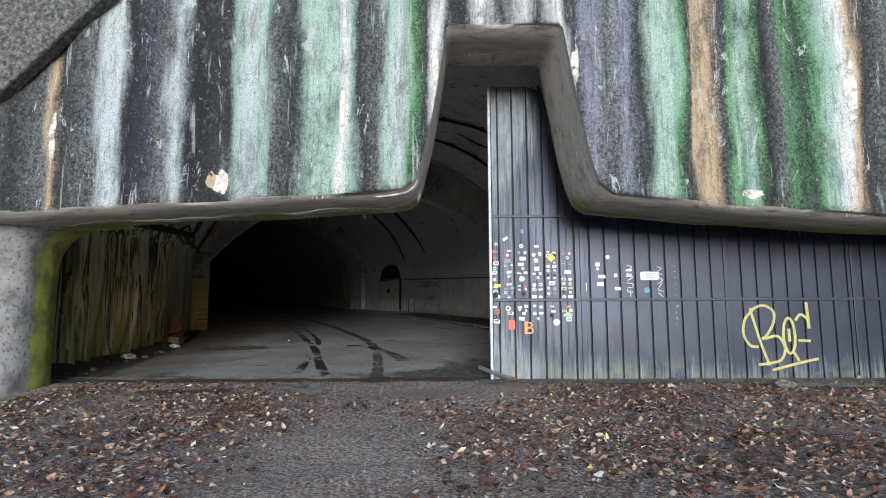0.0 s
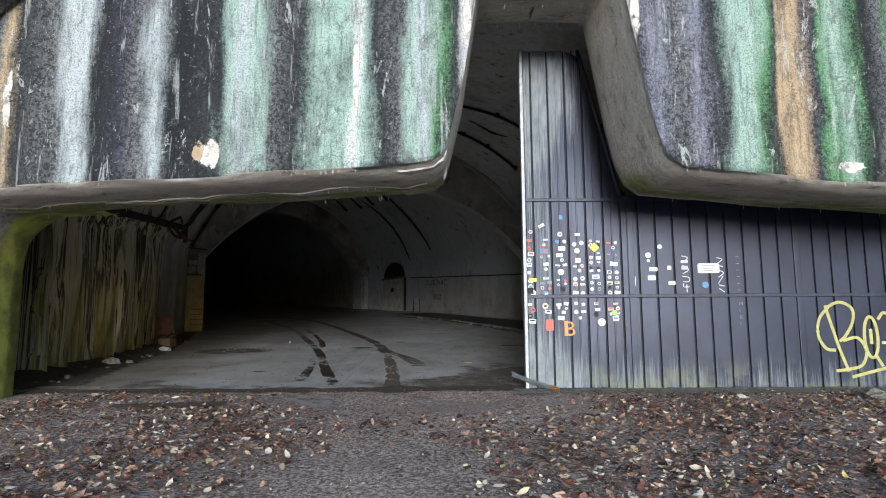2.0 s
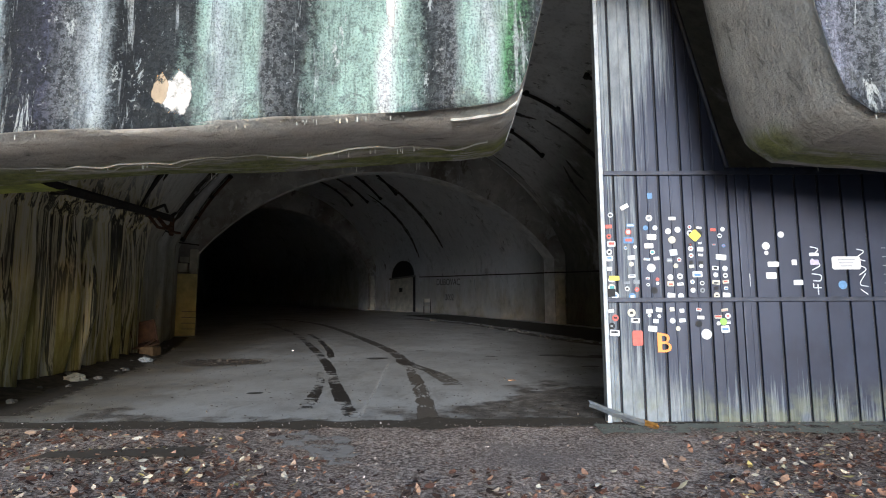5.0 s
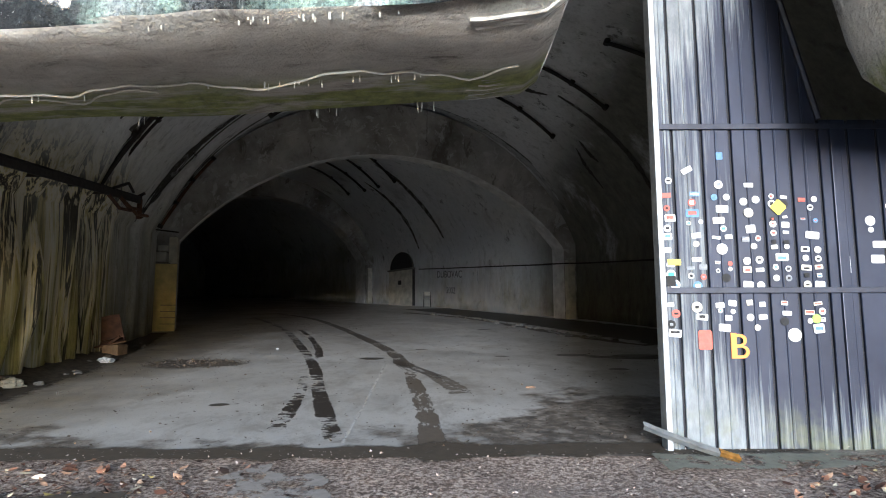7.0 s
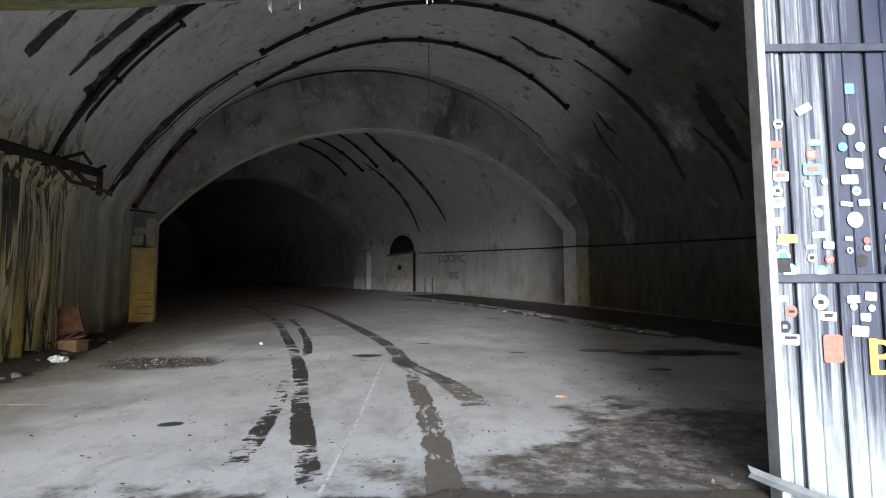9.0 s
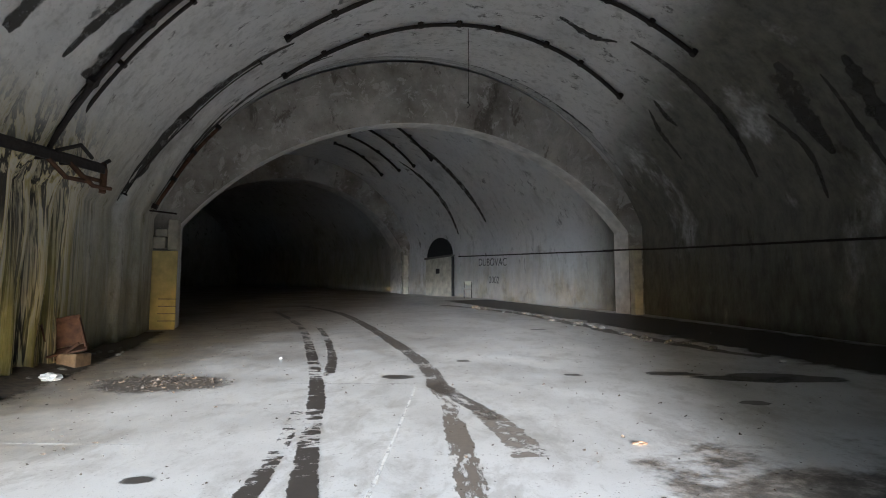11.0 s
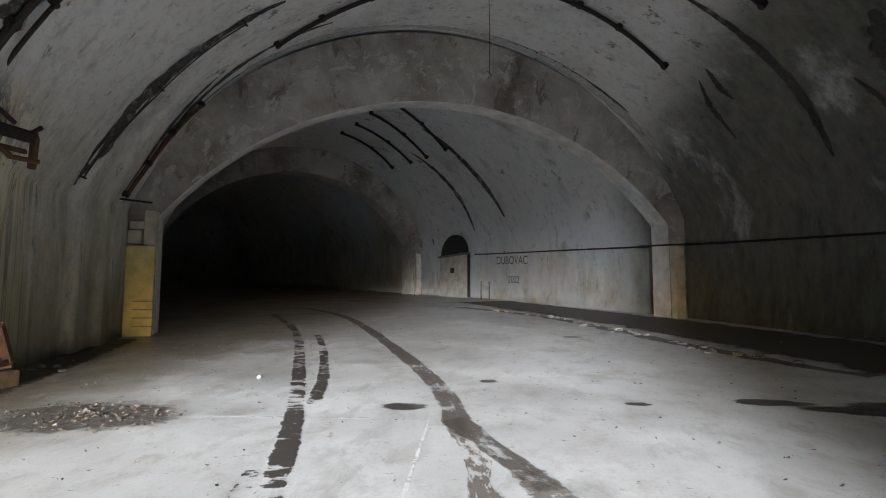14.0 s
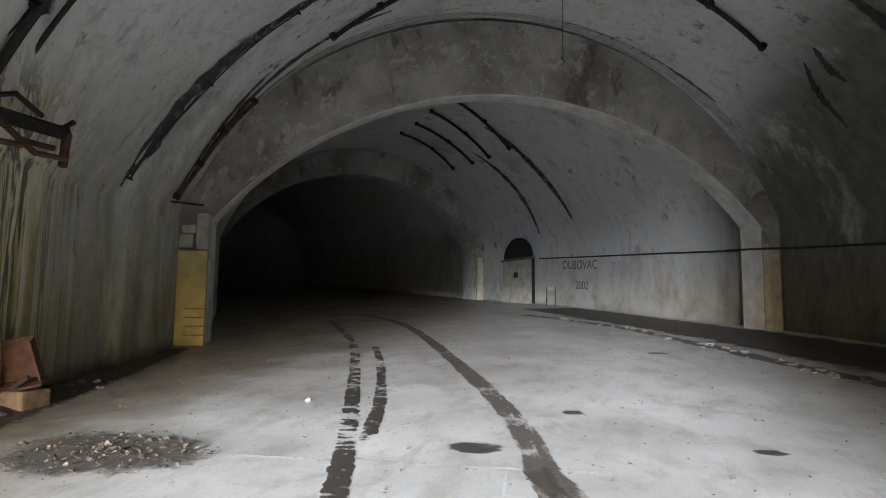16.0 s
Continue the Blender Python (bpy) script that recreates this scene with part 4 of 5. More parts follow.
def build_rail():
    """Rusty rail and broken bracket at the spring of the vault."""
    foot, tip = Vector((-6.62, 12.7, 3.86)), Vector((-7.2, 18.15, 4.36))
    a = [foot.lerp(tip, i / 10) for i in range(11)]
    ob = empty("wall_rail", *a[0], "rusty black iron rail with a broken bracket on the wall", "rail")
    part("bar", tube(a, 0.07, 6), IRON, ob)
    part("angle_iron", box(-0.02, 0.02, -2.9, 2.7, -0.1, 0.02, 0.004, Matrix.Translation(a[5] + Vector((0.05, 0, 0))) @ Euler((math.atan2(0.5, 5.45), 0, math.atan2(0.58, 5.45))).to_matrix().to_4x4()), IRON, ob)
    part("hook", tube([tip + Vector((0, 0, 0.08)), tip + Vector((0.02, 0.02, -0.02)), tip + Vector((0.03, -0.02, -0.4))], 0.055, 6), RUST, ob)
    part("bolt", tube([tip + Vector((0.0, 0.0, 0.06)), tip + Vector((0.12, 0, 0.12))], 0.03, 6), IRON, ob)
    for j in (0, 2, 4, 6, 8, 9):
        part("arm", tube([a[j] + Vector((-1.1, 0.05, 0.03)), a[j]], 0.035, 6), IRON, ob)
    for j, dx, dz in ((8, 0.22, -0.34), (8, 0.05, -0.2), (7, 0.12, -0.28)):
        part("strut", tube([a[j], a[j] + Vector((dx, 0.35, dz)), a[j] + Vector((dx + 0.02, 0.75, dz * 0.9))], 0.032, 6), RUST, ob)
    part("strut", tube([a[9] + Vector((0.05, 0.1, 0.1)), a[9] + Vector((0.2, -0.4, 0.16)), a[8] + Vector((0.1, -0.3, 0.02))], 0.03, 6), IRON, ob)
    pin = vault_point(2.74, -0.985, 0.0)
    b = empty("wall_pin", *pin, "bent iron pin sticking out of the wall", "pin")
    part("rod", tube([pin, pin + Vector((0.5, 0.35, -0.03))], 0.022, 6), IRON, b)
    top = vault_point(2.46, 0.05, 0.12)
    w = empty("hanging_wire", *top, "thin black wire with a hook hanging from the pipe", "wire")
    part("wire", tube([top, top + Vector((0.01, 0, -0.9)), top + Vector((0, 0, -1.9))], 0.008, 5), IRON, w)
    part("hook", tube([top + Vector((-0.04, 0, -1.86)), top + Vector((0.04, 0, -1.95)), top + Vector((-0.03, 0, -2.02))], 0.012, 5), IRON, w)
    line = []
    for i in range(120):
        u = 1.5 + 3.8 * i / 119
        line.append(ring_point(u, half_width(u) - (0.5 if 2.95 < u < 3.25 else 0.04), 2.03))
    c = empty("wall_cable", *line[0], "dark cable clipped along the wall", "cable")
    part("cable", tube(line, 0.03, 6), IRON, c)


build_rail()


# ---- films on the floor: tyre tracks, puddles, dirt ----
def ribbon(name, pts, width, material, label, category, lift=0.005, ragged=0.12):
    path = spline([(x, y, 0) for x, y in pts], 16 * len(pts))
    bm = bmesh.new()
    uv = bm.loops.layers.uv.new("UVMap")
    rows, length = [], 0.0
    for i, p in enumerate(path):
        d = (path[min(i + 1, len(path) - 1)] - path[max(i - 1, 0)]).normalized()
        side = Vector((d.y, -d.x, 0))
        if i:
            length += (p - path[i - 1]).length
        w = (width[0] + (width[1] - width[0]) * i / (len(path) - 1)) / 2
        w *= 1 + ragged * noise.noise((p.x * 3, p.y * 3, 2))
        row = []
        for k in (-1, -0.5, 0, 0.5, 1):
            q = p + side * w * k
            row.append((bm.verts.new((q.x, q.y, ground(q.y) + lift)), (k + 1) / 2, length))
        rows.append(row)
    for a, b in zip(rows, rows[1:]):
        for j in range(4):
            quad = (a[j], a[j + 1], b[j + 1], b[j])
            f = bm.faces.new([q[0] for q in quad])
            for loop, q in zip(f.loops, quad):
                loop[uv].uv = (q[1], q[2])
    return tagged(mesh_object(name, bm, material), label, category, kind="stuff")


def patch(name, x, y, rx, ry, material, label, lift=0.006, turn=0.0):
    bm = bmesh.new()
    uv = bm.loops.layers.uv.new("UVMap")
    n = 36
    mid = bm.verts.new((x, y, ground(y) + lift))
    ring = []
    for i in range(n):
        a = 2 * math.pi * i / n
        k = 1 + 0.3 * noise.noise((math.cos(a) * 1.5 + x, math.sin(a) * 1.5 + y, 5))
        px, py = rx * k * math.cos(a), ry * k * math.sin(a)
        qx, qy = x + px * math.cos(turn) - py * math.sin(turn), y + px * math.sin(turn) + py * math.cos(turn)
        ring.append(bm.verts.new((qx, qy, ground(qy) + lift)))
    for i in range(n):
        f = bm.faces.new((mid, ring[i], ring[(i + 1) % n]))
        for loop in f.loops:
            loop[uv].uv = (0.5 if loop.vert is mid else 0.0, 0.0)
    return tagged(mesh_object(name, bm, material), label, "floor stain", kind="stuff")


TRACKS = (([(-8.3, 33.4), (-6.2, 30), (-4.75, 26.5), (-3.1, 21.7), (-2.15, 18.6), (-1.83, 17.0)], (0.34, 0.38), TYRE2),
          ([(-1.9, 17.06), (-1.62, 15.8), (-1.47, 14.4), (-1.3, 12.9), (-1.18, 11.3)], (0.3, 0.36), TYRE3),
          ([(-1.86, 17.0), (-1.55, 16.2), (-1.3, 15.6), (-1.12, 15.12)], (0.4, 0.3), TYRE2),
          ([(-1.25, 15.5), (-1.0, 14.6), (-0.85, 13.9)], (0.42, 0.5), SMEAR),
          ([(-8.6, 30.8), (-6.6, 26.5), (-5.46, 23.6), (-4.16, 19.5), (-3.42, 17), (-3.04, 15.5), (-2.75, 14.2), (-2.39, 12.7), (-2.1, 11.6)], (0.26, 0.32), TYRE),
          ([(-3.2, 15.4), (-2.98, 14.2), (-2.82, 12.9), (-2.74, 12.0)], (0.2, 0.32), TYRE),
          ([(-5.3, 24.4), (-4.6, 22.3), (-3.81, 19.5), (-3.41, 17.6)], (0.2, 0.26), TYRE))
for pts, width, mat in TRACKS:
    ribbon("tyre_track", pts, width, mat, "dark damp curving tyre track on the concrete floor", "tyre track")
ribbon("gutter_crack", [(3.4, 19.6), (2.9, 20.4), (1.82, 23.3), (1.08, 25.9), (-0.1, 29.3), (-1.87, 32.4), (-2.8, 33.6)], (0.45, 0.55), TYRE2, "dark broken drainage channel across the floor", "gutter", 0.007, 0.6)
ribbon("dark_margin", [(6.4, 14.0), (5.4, 18.5), (4.3, 22.2), (3.3, 25.2), (2.0, 28.6), (0.4, 32.2), (-2.0, 37.5)], (3.6, 2.8), DARK_MARGIN, "dark strip of floor along the wall", "floor stain", 0.004)
ribbon("dirt_margin", [(-6.7, 11.6), (-7.1, 14.0), (-7.5, 17.0), (-8.2, 20.0), (-9.2, 23.5)], (1.7, 1.0), GRIME, "earth and litter washed along the wall foot", "floor stain", 0.004)
ribbon("threshold_dirt", [(-6.6, 11.15), (-3, 11.1), (0, 11.2), (2, 11.3)], (0.45, 0.6), GRIME, "dark earth along the threshold", "floor stain", 0.008, 0.8)
for x, y, rx, ry, m, lab in ((-5.45, 16.9, 1.05, 0.75, GRIME, "dark patch of earth and rotten leaves on concrete"), (-2.41, 17.5, 0.34, 0.24, WET, "small dark damp spot"), (-1.56, 19.0, 0.16, 0.14, WET, "small dark damp spot"),
                             (0.0, 17.75, 0.2, 0.12, WET, "small dark damp spot"), (0.07, 24.1, 0.3, 0.2, WET, "small dark damp spot"), (-3.73, 13.2, 0.16, 0.12, WET, "small dark damp spot"),
                             (1.4, 17.9, 0.5, 0.24, WET, "small dark damp spot"), (2.6, 17.6, 1.3, 0.5, WET, "wide dark puddle stain"), (1.74, 16.0, 0.22, 0.15, WET, "small dark damp spot")):
    patch("floor_stain", x, y, rx, ry, m, lab, 0.009 if y > 11 else 0.03)


SILL = damp_material("sill_concrete", 0.95, 1.3, (0.13, 0.135, 0.11), 5.0, 0.85)
SLABF = damp_material("bare_pale_slab", 0.95, 1.25, (0.2, 0.185, 0.17), 4.0, 0.85)
ribbon("door_sill", [(0.6, 10.72), (3.0, 10.7), (5.5, 10.66), (8.0, 10.6)], (0.7, 0.95), SILL, "grey-green concrete strip along the door foot", "sill", 0.04, 0.6)
ribbon("pale_slab", [(5.2, 10.2), (6.4, 10.12), (8.2, 10.0)], (0.5, 0.9), SLABF, "pale bare concrete edge before the door", "slab", 0.05, 0.5)
ribbon("worn_patch", [(-2.6, 10.5), (-2.1, 10.0), (-1.9, 9.4)], (0.9, 0.7), SLABF, "pale worn concrete showing through the soil", "worn ground", 0.045, 0.8)
ribbon("damp_hollow", [(-4.6, 9.75), (-3.9, 9.8), (-3.2, 9.85)], (0.35, 0.5), GRIME, "dark damp hollow in the trodden soil", "ground stain", 0.045, 0.6)


# ---- earth washed up along the wall foot ----
def build_soil_ridge():
    rows = []
    for i in range(90):
        y = 11.3 + 8.6 * i / 89
        wall = float(np.interp(y, (11.3, 16, 20), (-7.7, -7.85, -8.6)))
        row = []
        for k, (dx, h) in enumerate(((0.0, 0.16), (0.25, 0.14), (0.45, 0.1), (0.65, 0.06), (0.9, 0.02), (1.15, -0.03))):
            n = noise.noise((y * 1.6, dx * 3, 2)) + 0.5 * noise.noise((y * 5, dx * 7, 3))
            end = min(1.0, (19.9 - y) / 1.5)
            row.append(Vector((wall + dx * (1 + 0.25 * noise.noise((y * 0.9, 0, 6))), y, ground(y) + h * end * (1 + 0.7 * n) - 0.012)))
        rows.append(row)
    tagged(mesh_object("soil_ridge", grid(rows), SOIL2, smooth=True), "dark earth and debris heaped along the wall foot", "earth", kind="stuff")


SOIL2 = simple("dark_washed_earth", (0.06, 0.047, 0.032), 0.95, 0, 0.6, 9)
build_soil_ridge()


# ---- stains and cracks on the vault ----
def vault_stain(points, width, material, label):
    path = spline([(u, t, 0) for u, t in points], 30)
    bm = bmesh.new()
    uv = bm.loops.layers.uv.new("UVMap")
    rows = []
    for i, p in enumerate(path):
        w = width * (0.6 + 0.8 * abs(noise.noise((i * 0.35, p.x * 3, 1)))) * math.sin(math.pi * (i + 0.8) / (len(path) + 0.6)) ** 0.5
        rows.append([(bm.verts.new(vault_point(p.x + w * k / 8.4, p.y, 0.012)), (k + 1) / 2) for k in (-1, -0.5, 0, 0.5, 1)])
    for a, b in zip(rows, rows[1:]):
        for j in range(4):
            quad = (a[j], a[j + 1], b[j + 1], b[j])
            f = bm.faces.new([q[0] for q in quad])
            for loop, q in zip(f.loops, quad):
                loop[uv].uv = (q[1], 0.0)
    return tagged(mesh_object("vault_stain", bm, material), label, "water stain", kind="stuff")


for pts, w in (([(2.15, 0.42), (2.15, 0.7), (2.19, 0.9)], 0.3), ([(1.28, -0.45), (1.31, -0.74), (1.35, -0.97)], 0.9), ([(2.37, -0.42), (2.33, -0.72), (2.29, -0.98)], 0.6),
               ([(2.78, -0.3), (2.84, -0.75), (2.82, -0.99)], 0.4), ([(1.95, 0.75), (1.9, 0.86), (1.93, 0.98)], 0.22), ([(1.6, 0.7), (1.62, 0.85), (1.6, 0.97)], 0.2),
               ([(2.45, 0.62), (2.5, 0.7), (2.5, 0.8)], 0.16), ([(1.72, 0.64), (1.8, 0.76), (1.8, 0.88)], 0.8), ([(1.45, 0.68), (1.5, 0.8), (1.5, 0.93)], 0.6), ([(2.38, 0.6), (2.4, 0.66), (2.39, 0.7)], 0.2), ([(1.0, -0.5), (1.1, -0.62), (1.1, -0.8)], 0.5), ([(0.8, -0.7), (0.8, -0.85), (0.85, -0.97)], 0.5), ([(2.75, -0.62), (2.78, -0.8), (2.75, -0.98)], 0.4),
               ([(4.6, 0.3), (4.7, 0.6), (4.7, 0.9)], 0.6), ([(5.2, 0.4), (5.2, 0.7), (5.25, 0.95)], 0.5), ([(2.2, 0.24), (2.25, 0.34), (2.2, 0.4)], 0.3), ([(0.95, -0.93), (1.4, -0.93), (1.95, -0.93)], 0.3)):
    vault_stain(pts, w, STAIN, "dark water stain running down the vault")


# pale plaster fillet, brightened to paint the arch's outer highlight ring
for pts in ([(2.93, -0.86), (2.95, -0.45), (2.95, 0.0)], [(2.95, -0.05), (2.95, 0.4), (2.93, 0.8)]):
    vault_stain(pts, 0.45, FILLET_LIGHT, "pale fillet where the arch meets the vault, painted with its highlight")
for pts in ([(2.9, -0.8), (2.92, -0.6), (2.93, -0.42)], [(2.93, 0.15), (2.93, 0.4), (2.9, 0.62)]):
    vault_stain(pts, 0.18, STAIN, "dark damp line beside the arch fillet")


# ---- joints in the floor slab ----
for pts in ([(-4.4, 17.0), (-2.2, 17.02), (-1.2, 17.0)], [(-2.0, 11.4), (-2.02, 13.5), (-2.1, 16.9)], [(-4.9, 22.0), (-2.6, 22.6), (0.2, 23.4)], [(-6.2, 14.1), (-4.2, 14.1)]):
    ribbon("floor_joint", pts, (0.05, 0.05), JOINT, "pale cement joint between floor slabs", "floor joint", 0.0045, 0.8)


# ---- loose things ----
def lump(name, x, y, size, material, label, category, seed, flat=0.6, group=""):
    bm = bmesh.new()
    bmesh.ops.create_icosphere(bm, subdivisions=3 if size > 0.1 else 2, radius=size)
    for v in bm.verts:
        k = 1 + 0.45 * noise.noise(v.co * (1.1 / size) + Vector((seed, seed * 2, 0))) + 0.4 * noise.noise(v.co * (3.4 / size) + Vector((seed, 0, 5)))
        v.co *= k
        v.co.z = max(v.co.z * flat, -size * 0.25)
    bm.transform(Matrix.Translation((x, y, ground(y) + size * 0.24)))
    return tagged(mesh_object(name, bm, material), label, category, group)


def build_loose():
    rnd = random.Random(11)
    # rusty folded metal case by the wall
    x, y = -7.72, 18.35
    case = empty("metal_case", x, y, ground(y), "rusty tilted sheet-metal case leaning by the wall", "metal case")
    m = Matrix.Translation((x, y, ground(y) + 0.3)) @ Euler((radians(18), radians(-12), radians(25))).to_matrix().to_4x4() @ Matrix.Scale(0.78, 4)
    part("back", box(-0.32, 0.32, 0.0, 0.03, 0.0, 0.62, 0.008, m), RUST, case)
    part("side", box(-0.34, -0.31, -0.22, 0.0, 0.0, 0.6, 0.006, m), RUST, case)
    part("side", box(0.31, 0.34, -0.22, 0.0, 0.0, 0.6, 0.006, m), RUST, case)
    part("tray", box(-0.36, 0.36, -0.32, 0.02, -0.05, -0.01, 0.008, m), RUST, case)
    part("leg", tube([(x - 0.25, y - 0.15, ground(y)), (x + 0.3, y - 0.2, ground(y) + 0.36)], 0.025, 6), RUST, case)
    part("block", box(x - 0.02, x + 0.3, y - 0.25, y + 0.15, ground(y) - 0.01, ground(y) + 0.2, 0.03), DARKWOOD, case, "old wooden block under the case")
    # yellow panel against the arch
    px, py = -9.2, 24.02
    panel = empty("yellow_panel", px, py, ground(py), "yellowed wooden door panel standing against the arch", "door panel")
    r = Matrix.Translation((px, py, ground(py))) @ Matrix.Rotation(radians(12), 4, "Z")
    part("leaf", box(-0.36, 0.36, -0.03, 0.03, 0.0, 1.95, 0.01, r), YELLOW, panel)
    for h in (0.2, 0.38, 0.56, 0.74):
        part("batten_gap", box(-0.05, 0.38, -0.036, -0.028, h, h + 0.025, 0.003, r), WOOD, panel)
    blocks = empty("wall_block", px, py, ground(py) + 2.0, "pale broken masonry stub above the yellow panel", "masonry")
    for a, b, c, d in ((-0.25, 0.05, 2.02, 2.3), (-0.2, 0.1, 2.32, 2.5), (0.1, 0.34, 1.98, 2.75)):
        part("stone", box(a, b, 0.0, 0.3, c, d, 0.04, r), PALE, blocks)
    # walled-up doorway with an arched hole on the far wall
    a, b = Vector((-4.0, 42.75, 0)), Vector((-2.5, 40.75, 0))
    d = (b - a).normalized()
    nrm = Vector((-d.y, d.x, 0))
    if nrm.x > 0:
        nrm = -nrm
    mid = (a + b) / 2 + nrm * 0.25
    g = ground(mid.y)
    basis = Matrix(((d.x, nrm.x, 0, mid.x), (d.y, nrm.y, 0, mid.y), (0, 0, 1, g), (0, 0, 0, 1)))
    niche = tagged(empty("door_niche", *mid, "", "", ""), "walled-up yellowish doorway with a dark arched opening above", "doorway", kind="structure")
    part("infill", box(-1.2, 1.2, -0.05, 0.12, -0.05, 1.95, 0.02, basis), PALE, niche)
    part("lintel", box(-1.3, 1.3, -0.05, 0.16, 1.96, 2.05, 0.02, basis), RUBBLE, niche)
    bm = bmesh.new()
    rim = [(1.15 * math.cos(t), 2.06 + 0.95 * math.sin(t)) for t in (math.pi * i / 16 for i in range(17))]
    f = bm.faces.new([bm.verts.new((p, 0.06, q)) for p, q in rim])
    ext = bmesh.ops.extrude_face_region(bm, geom=[f])
    for v in ext["geom"]:
        if isinstance(v, bmesh.types.BMVert):
            v.co.y -= 0.1
    bm.transform(basis)
    # black slab paints in the dark of an opening that isn't cut
    part("arched_hole", bm, INK_HOLE, niche, "black slab painted in for the dark arched opening")
    # black strip painted in for the shade of a gap
    part("edge_gap", box(1.21, 1.3, -0.02, 0.1, -0.05, 1.95, 0.01, basis), INK_HOLE, niche)
    part("patch_stain", box(-0.2, 0.15, 0.121, 0.128, 1.15, 1.4, 0.0, basis), INK_HOLE, niche)
    # small chair
    cx, cy = -1.95, 39.2
    chair = empty("school_chair", cx, cy, ground(cy), "small worn metal-framed chair standing by the wall", "chair")
    gz = ground(cy)
    part("seat", box(cx - 0.2, cx + 0.2, cy - 0.2, cy + 0.2, gz + 0.42, gz + 0.45, 0.01), PALE, chair)
    part("backrest", box(cx - 0.2, cx + 0.2, cy + 0.19, cy + 0.22, gz + 0.62, gz + 0.82, 0.01), PALE, chair)
    for sx in (-0.18, 0.18):
        for sy in (-0.18, 0.19):
            part("leg", tube([(cx + sx, cy + sy, gz), (cx + sx, cy + sy, gz + (0.8 if sy > 0 else 0.43))], 0.018, 6), IRON, chair)
    # writing on the wall
    for text, u0, h, size in (("DUBOVAC", 4.93, 1.55, 0.5), ("2002", 4.76, 0.75, 0.45)):
        p = ring_point(u0, half_width(u0) - 0.05, h)
        q = ring_point(u0 - 0.4, half_width(u0 - 0.4) - 0.05, h)
        e = (q - p).normalized()
        o = e.cross(Vector((0, 0, 1)))
        z = o.cross(e)
        m = Matrix(((e.x, z.x, o.x, p.x), (e.y, z.y, o.y, p.y), (e.z, z.z, o.z, p.z), (0, 0, 0, 1)))
        tagged(letter(text, size, m @ Matrix.Diagonal((1.15, 1, 1, 1)), SOOT2, None), "black marker writing on the wall", "graffiti")
    # litter and rubble
    for i, (x, y, s, m, lab, cat) in enumerate(((-7.12, 17.12, 0.13, WHITE, "crumpled white plastic bag on the dirt", "litter"), (-7.05, 14.5, 0.16, PALE, "crumpled dirty white sheet by the wall", "litter"), (-7.3, 14.75, 0.17, RUBBLE, "grey stone by the wall", "stone"),
                                                 (0.08, 14.3, 0.06, ORANGE2, "dry orange-brown leaf on the floor", "leaf"), (-4.6, 19.2, 0.035, WHITE, "white scrap on the floor", "litter"),
                                                 (3.4, 19.0, 0.06, WHITE, "white scrap on the floor", "litter"), (3.6, 10.3, 0.06, WHITE, "pale stone before the door", "stone"), (5.3, 10.1, 0.16, RUBBLE, "pale broken concrete lump before the door", "stone"))):
        lump("litter" if cat == "litter" else "stone" if cat == "stone" else "dry_leaf", x, y, s, m, lab, cat, i * 3.1, 0.5 if cat != "leaf" else 0.25)
    for i in range(46):
        k = rnd.random()
        p = spline([(2.9, 20.4, 0), (1.82, 23.3, 0), (1.08, 25.9, 0), (-0.1, 29.3, 0), (-1.87, 32.4, 0)], 60)[int(k * 59)]
        lump("rubble", p.x + rnd.uniform(-0.25, 0.2), p.y + rnd.uniform(-0.2, 0.2), rnd.uniform(0.03, 0.1), RUBBLE, "broken concrete chip in the drainage channel", "rubble", i * 1.7, 0.5, "rubble in the channel")
    for i in range(26):
        y = rnd.uniform(11.8, 21)
        lump("wall_foot_stone", float(np.interp(y, (11.8, 16, 21), (-7.0, -7.25, -8.3))) + rnd.uniform(-0.1, 0.5), y, rnd.uniform(0.02, 0.07), RUBBLE, "loose stone at the wall foot", "stone", i * 2.3, 0.6, "stones along the wall foot")
    # splintered strips at the door foot
    g = ground(10.9)
    s = empty("metal_strip", 1.0, 10.95, g, "bent pale metal strip with a torn orange end", "metal strip")
    path = spline([(0.6, 11.1, g + 0.24), (0.78, 11.04, g + 0.17), (0.98, 10.94, g + 0.1), (1.12, 10.84, g + 0.06)], 14)
    bm = grid([[p + Vector((0, 0.01, 0.035)), p + Vector((0, -0.03, 0)), p + Vector((0, 0.01, -0.035))] for p in path])
    bmesh.ops.solidify(bm, geom=bm.faces[:], thickness=0.008)
    part("strip", bm, POST, s)
    path = spline([(1.12, 10.83, g + 0.065), (1.18, 10.78, g + 0.045), (1.23, 10.72, g + 0.035)], 8)
    bm = grid([[p + Vector((0, 0.015, 0.035)), p + Vector((0, -0.03, 0.01)), p + Vector((0, 0.015, -0.03))] for p in path])
    bmesh.ops.solidify(bm, geom=bm.faces[:], thickness=0.008)
    part("torn_end", bm, AMBER, s, "orange painted torn end")


build_loose()


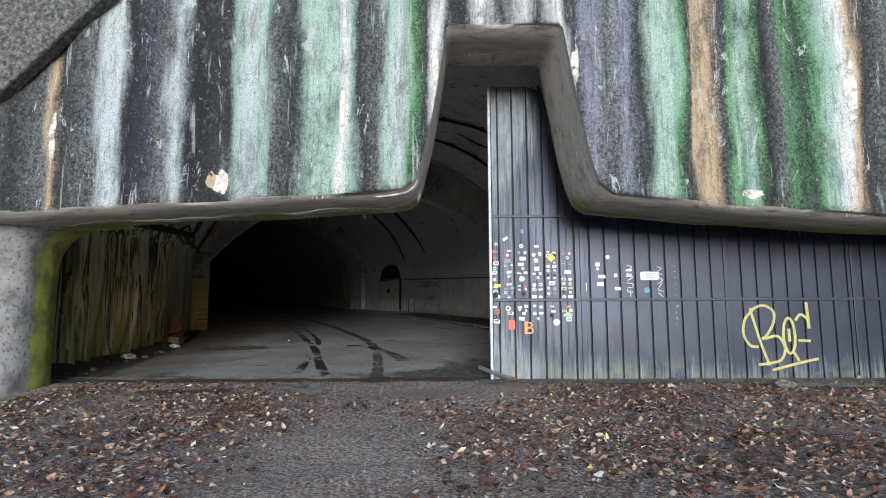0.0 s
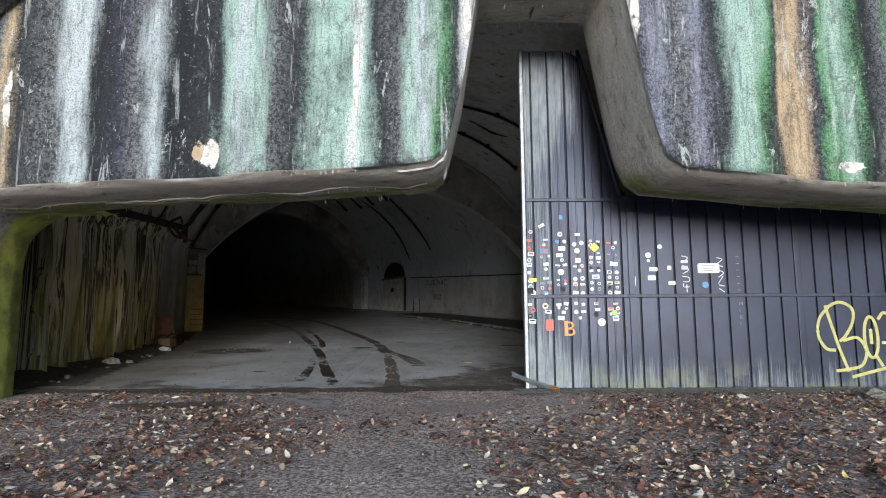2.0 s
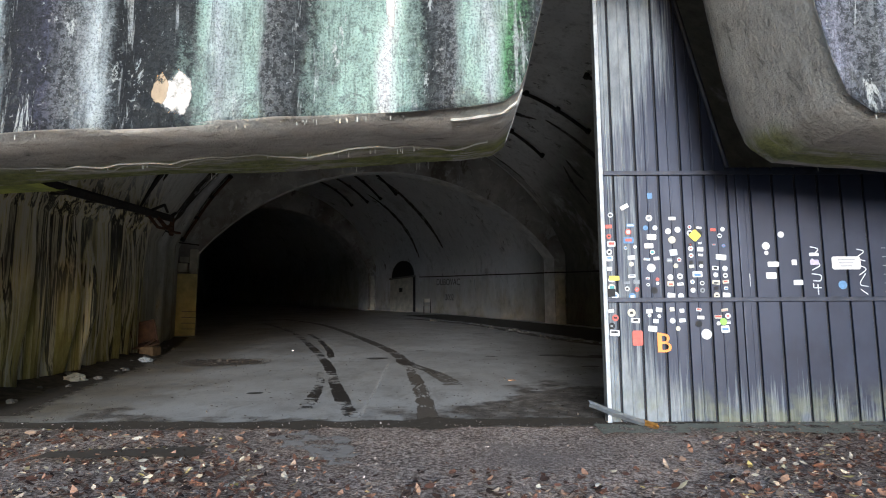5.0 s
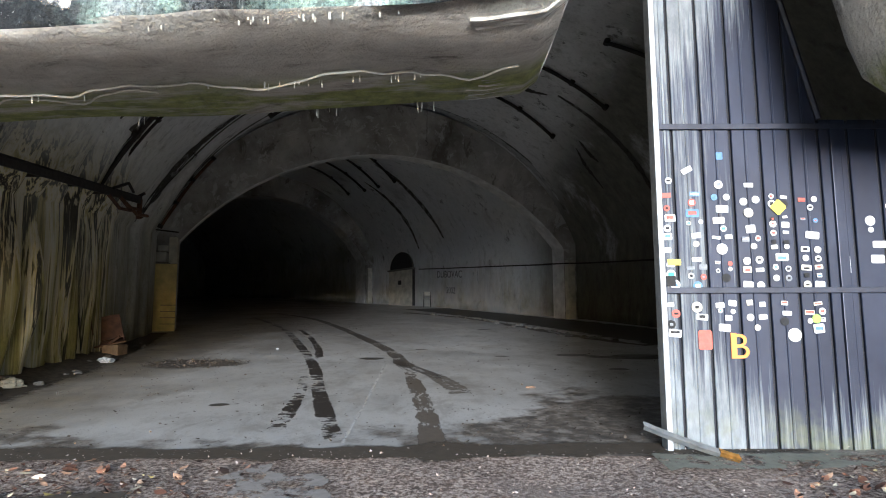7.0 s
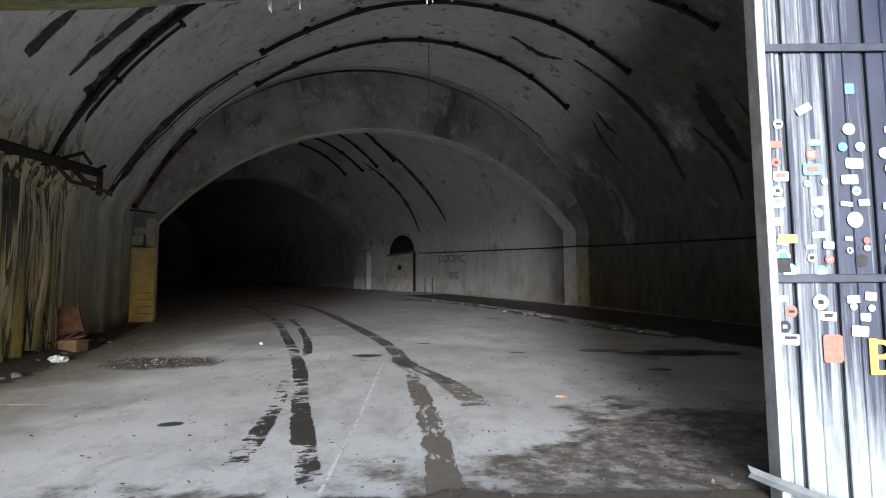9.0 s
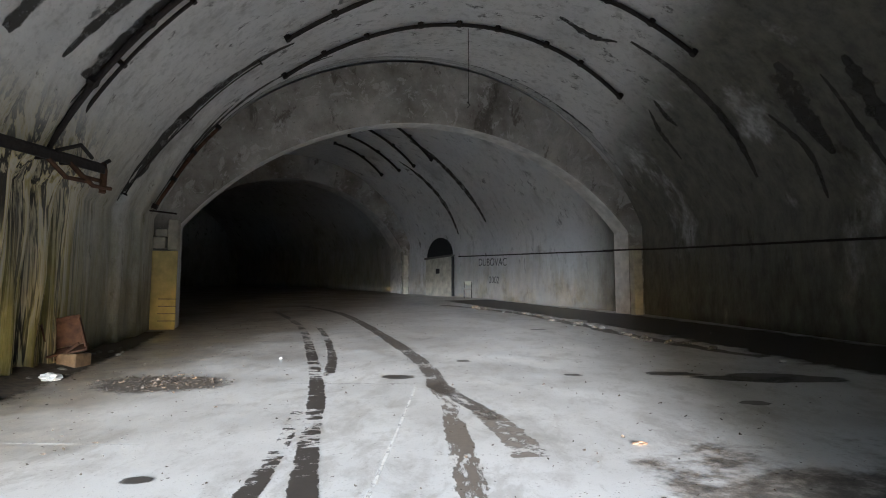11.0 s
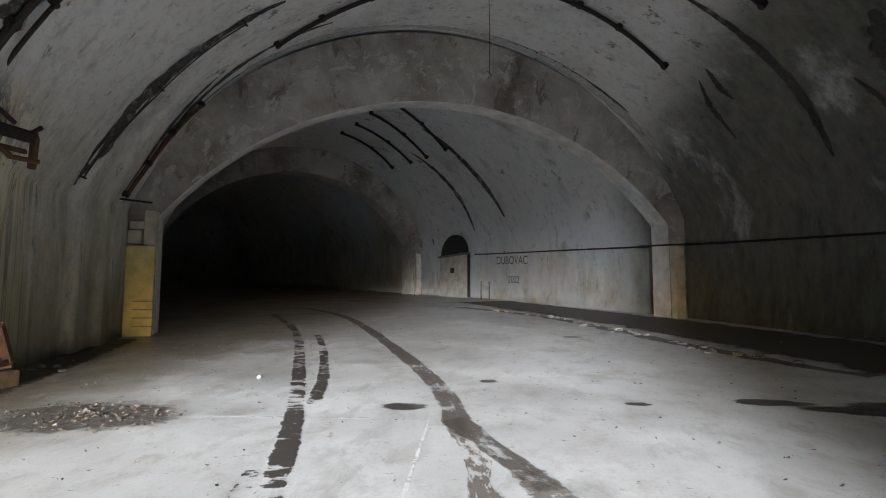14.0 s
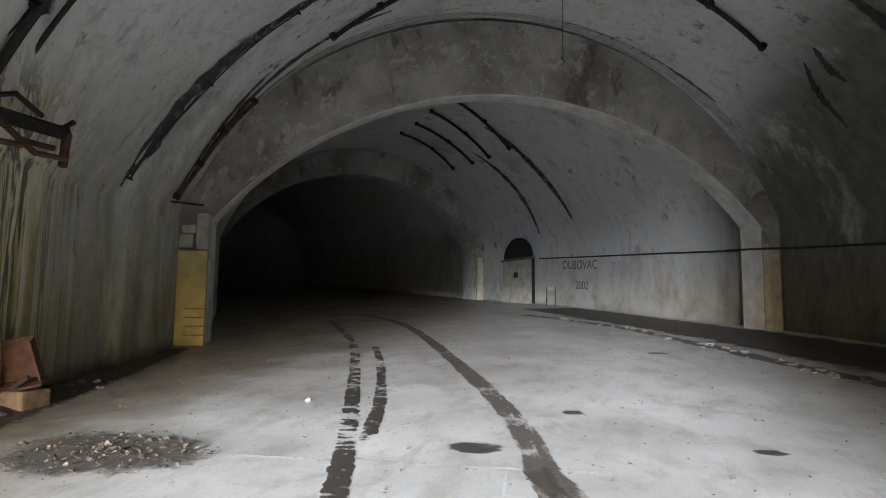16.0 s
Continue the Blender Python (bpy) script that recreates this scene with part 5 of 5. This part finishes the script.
# ---- fallen leaves, gravel, floor litter ----
def scatter(name, count, place, size, material, label, category, seed, lift=0.012, curl=0.35):
    rnd = random.Random(seed)
    verts, faces = [], []
    while count:
        x, y, keep = place(rnd)
        if not keep:
            continue
        count -= 1
        s = size[0] + (size[1] - size[0]) * rnd.random() ** 2
        a = rnd.uniform(0, 2 * math.pi)
        m = Euler((rnd.gauss(0, 0.3), rnd.gauss(0, 0.3), a)).to_matrix()
        n = len(verts)
        w = s * rnd.uniform(0.35, 0.65)
        c = s * curl * rnd.uniform(-0.2, 1)
        b = Vector((x, y, ground(y) + lift + rnd.uniform(0, 0.02) + 0.02 * noise.noise((x * 0.7, y * 0.7, 1)) * (1 if y < 10.5 else 0)))
        for p in ((-s, 0, c), (-s * 0.3, -w, c * 0.3), (s * 0.35, -w * 0.8, 0), (s, 0, c), (s * 0.35, w * 0.8, c * 0.4), (-s * 0.3, w, 0.0)):
            verts.append(b + m @ Vector(p))
        faces += [(n, n + 1, n + 5), (n + 1, n + 2, n + 4, n + 5), (n + 2, n + 3, n + 4)]
    data = bpy.data.meshes.new(name)
    data.from_pydata(verts, [], faces)
    data.materials.append(material)
    return tagged(new(name, data), label, category, kind="stuff")


def leaf_material():
    k = Mat("fallen_leaf", 0.75)
    r = k.t.nodes.new("ShaderNodeNewGeometry").outputs["Random Per Island"]
    c = k.ramp(r, [(0.0, (0.022, 0.014, 0.011)), (0.35, (0.13, 0.058, 0.036)), (0.6, (0.32, 0.155, 0.094)), (0.78, (0.5, 0.31, 0.2)), (0.88, (0.68, 0.55, 0.4)), (0.94, (0.8, 0.73, 0.6)), (0.97, (0.72, 0.56, 0.15)), (1.0, (0.85, 0.82, 0.75))])
    return k.out(k.mix(0.35, c, k.mix(k.noise(40, 3), (0.02, 0.012, 0.01), c)))


LEAF = leaf_material()


def leafy(rnd):
    x, y = rnd.uniform(-13, 15), 10.9 - 14.5 * rnd.random() ** 0.85
    path = math.exp(-((x + 0.9 + (9 - y) * 0.05) / 1.5) ** 2)
    d = 0.4 + 0.9 * (noise.noise((x * 0.55, y * 0.55, 8)) + 0.45) - 0.75 * path
    d -= max(0.0, (abs(x - 1) - 9) * 0.25, (0.5 - y) * 0.3)
    if y > 9.6:
        d -= (y - 9.6) * 0.35
    return x, y, rnd.random() < d and not (abs(x - 0.75) > 6.9 and y > 9.3)


def gritty(rnd):
    x, y = rnd.gauss(0.5, 5), 11.2 - 12.5 * rnd.random() ** 0.9
    return x, y, not (abs(x - 0.75) > 6.9 and y > 9.3)


def inside(rnd):
    x, y = rnd.uniform(-8, 4.5), 11.3 + 16 * rnd.random() ** 1.5
    edge = max(0.0, min(1.0, (-4.2 - x) / 2.5))
    return x, y, rnd.random() < 0.3 + 0.7 * edge + (0.7 if y < 13 and x > -1 else 0) and x > np.interp(y, (11, 16, 24), (-7.2, -7.4, -9))


def rotten(rnd):
    a, r = rnd.uniform(0, 2 * math.pi), rnd.random() ** 0.7
    return -5.45 + 0.95 * r * math.cos(a), 16.9 + 0.66 * r * math.sin(a), True


scatter("fallen_leaves", 70000, leafy, (0.018, 0.062), LEAF, "brown and yellow fallen leaves on trodden soil", "leaves", 5)
scatter("gravel", 40000, gritty, (0.004, 0.018), GRIT, "small gravel and crumbs on the soil", "gravel", 6, 0.006, 0.6)
scatter("floor_litter", 3200, inside, (0.006, 0.026), GRIT2, "small chips and leaf crumbs on the tunnel floor", "litter", 8, 0.006, 0.5)
scatter("rotten_leaves", 520, rotten, (0.012, 0.04), GRIT2, "rotten leaves heaped on a dirt patch", "leaves", 9, 0.014, 0.5)


def pale_leafy(rnd):
    x, y, keep = leafy(rnd)
    return x, y, keep and noise.noise((x * 0.5, y * 0.5, 4)) > -0.1


PALELEAF = simple("bleached_leaf", (0.62, 0.53, 0.38), 0.7, 0, 0.5, 3)
scatter("pale_leaves", 2600, pale_leafy, (0.018, 0.05), PALELEAF, "bleached yellow and white leaves lying on top", "leaves", 15, 0.03, 0.4)
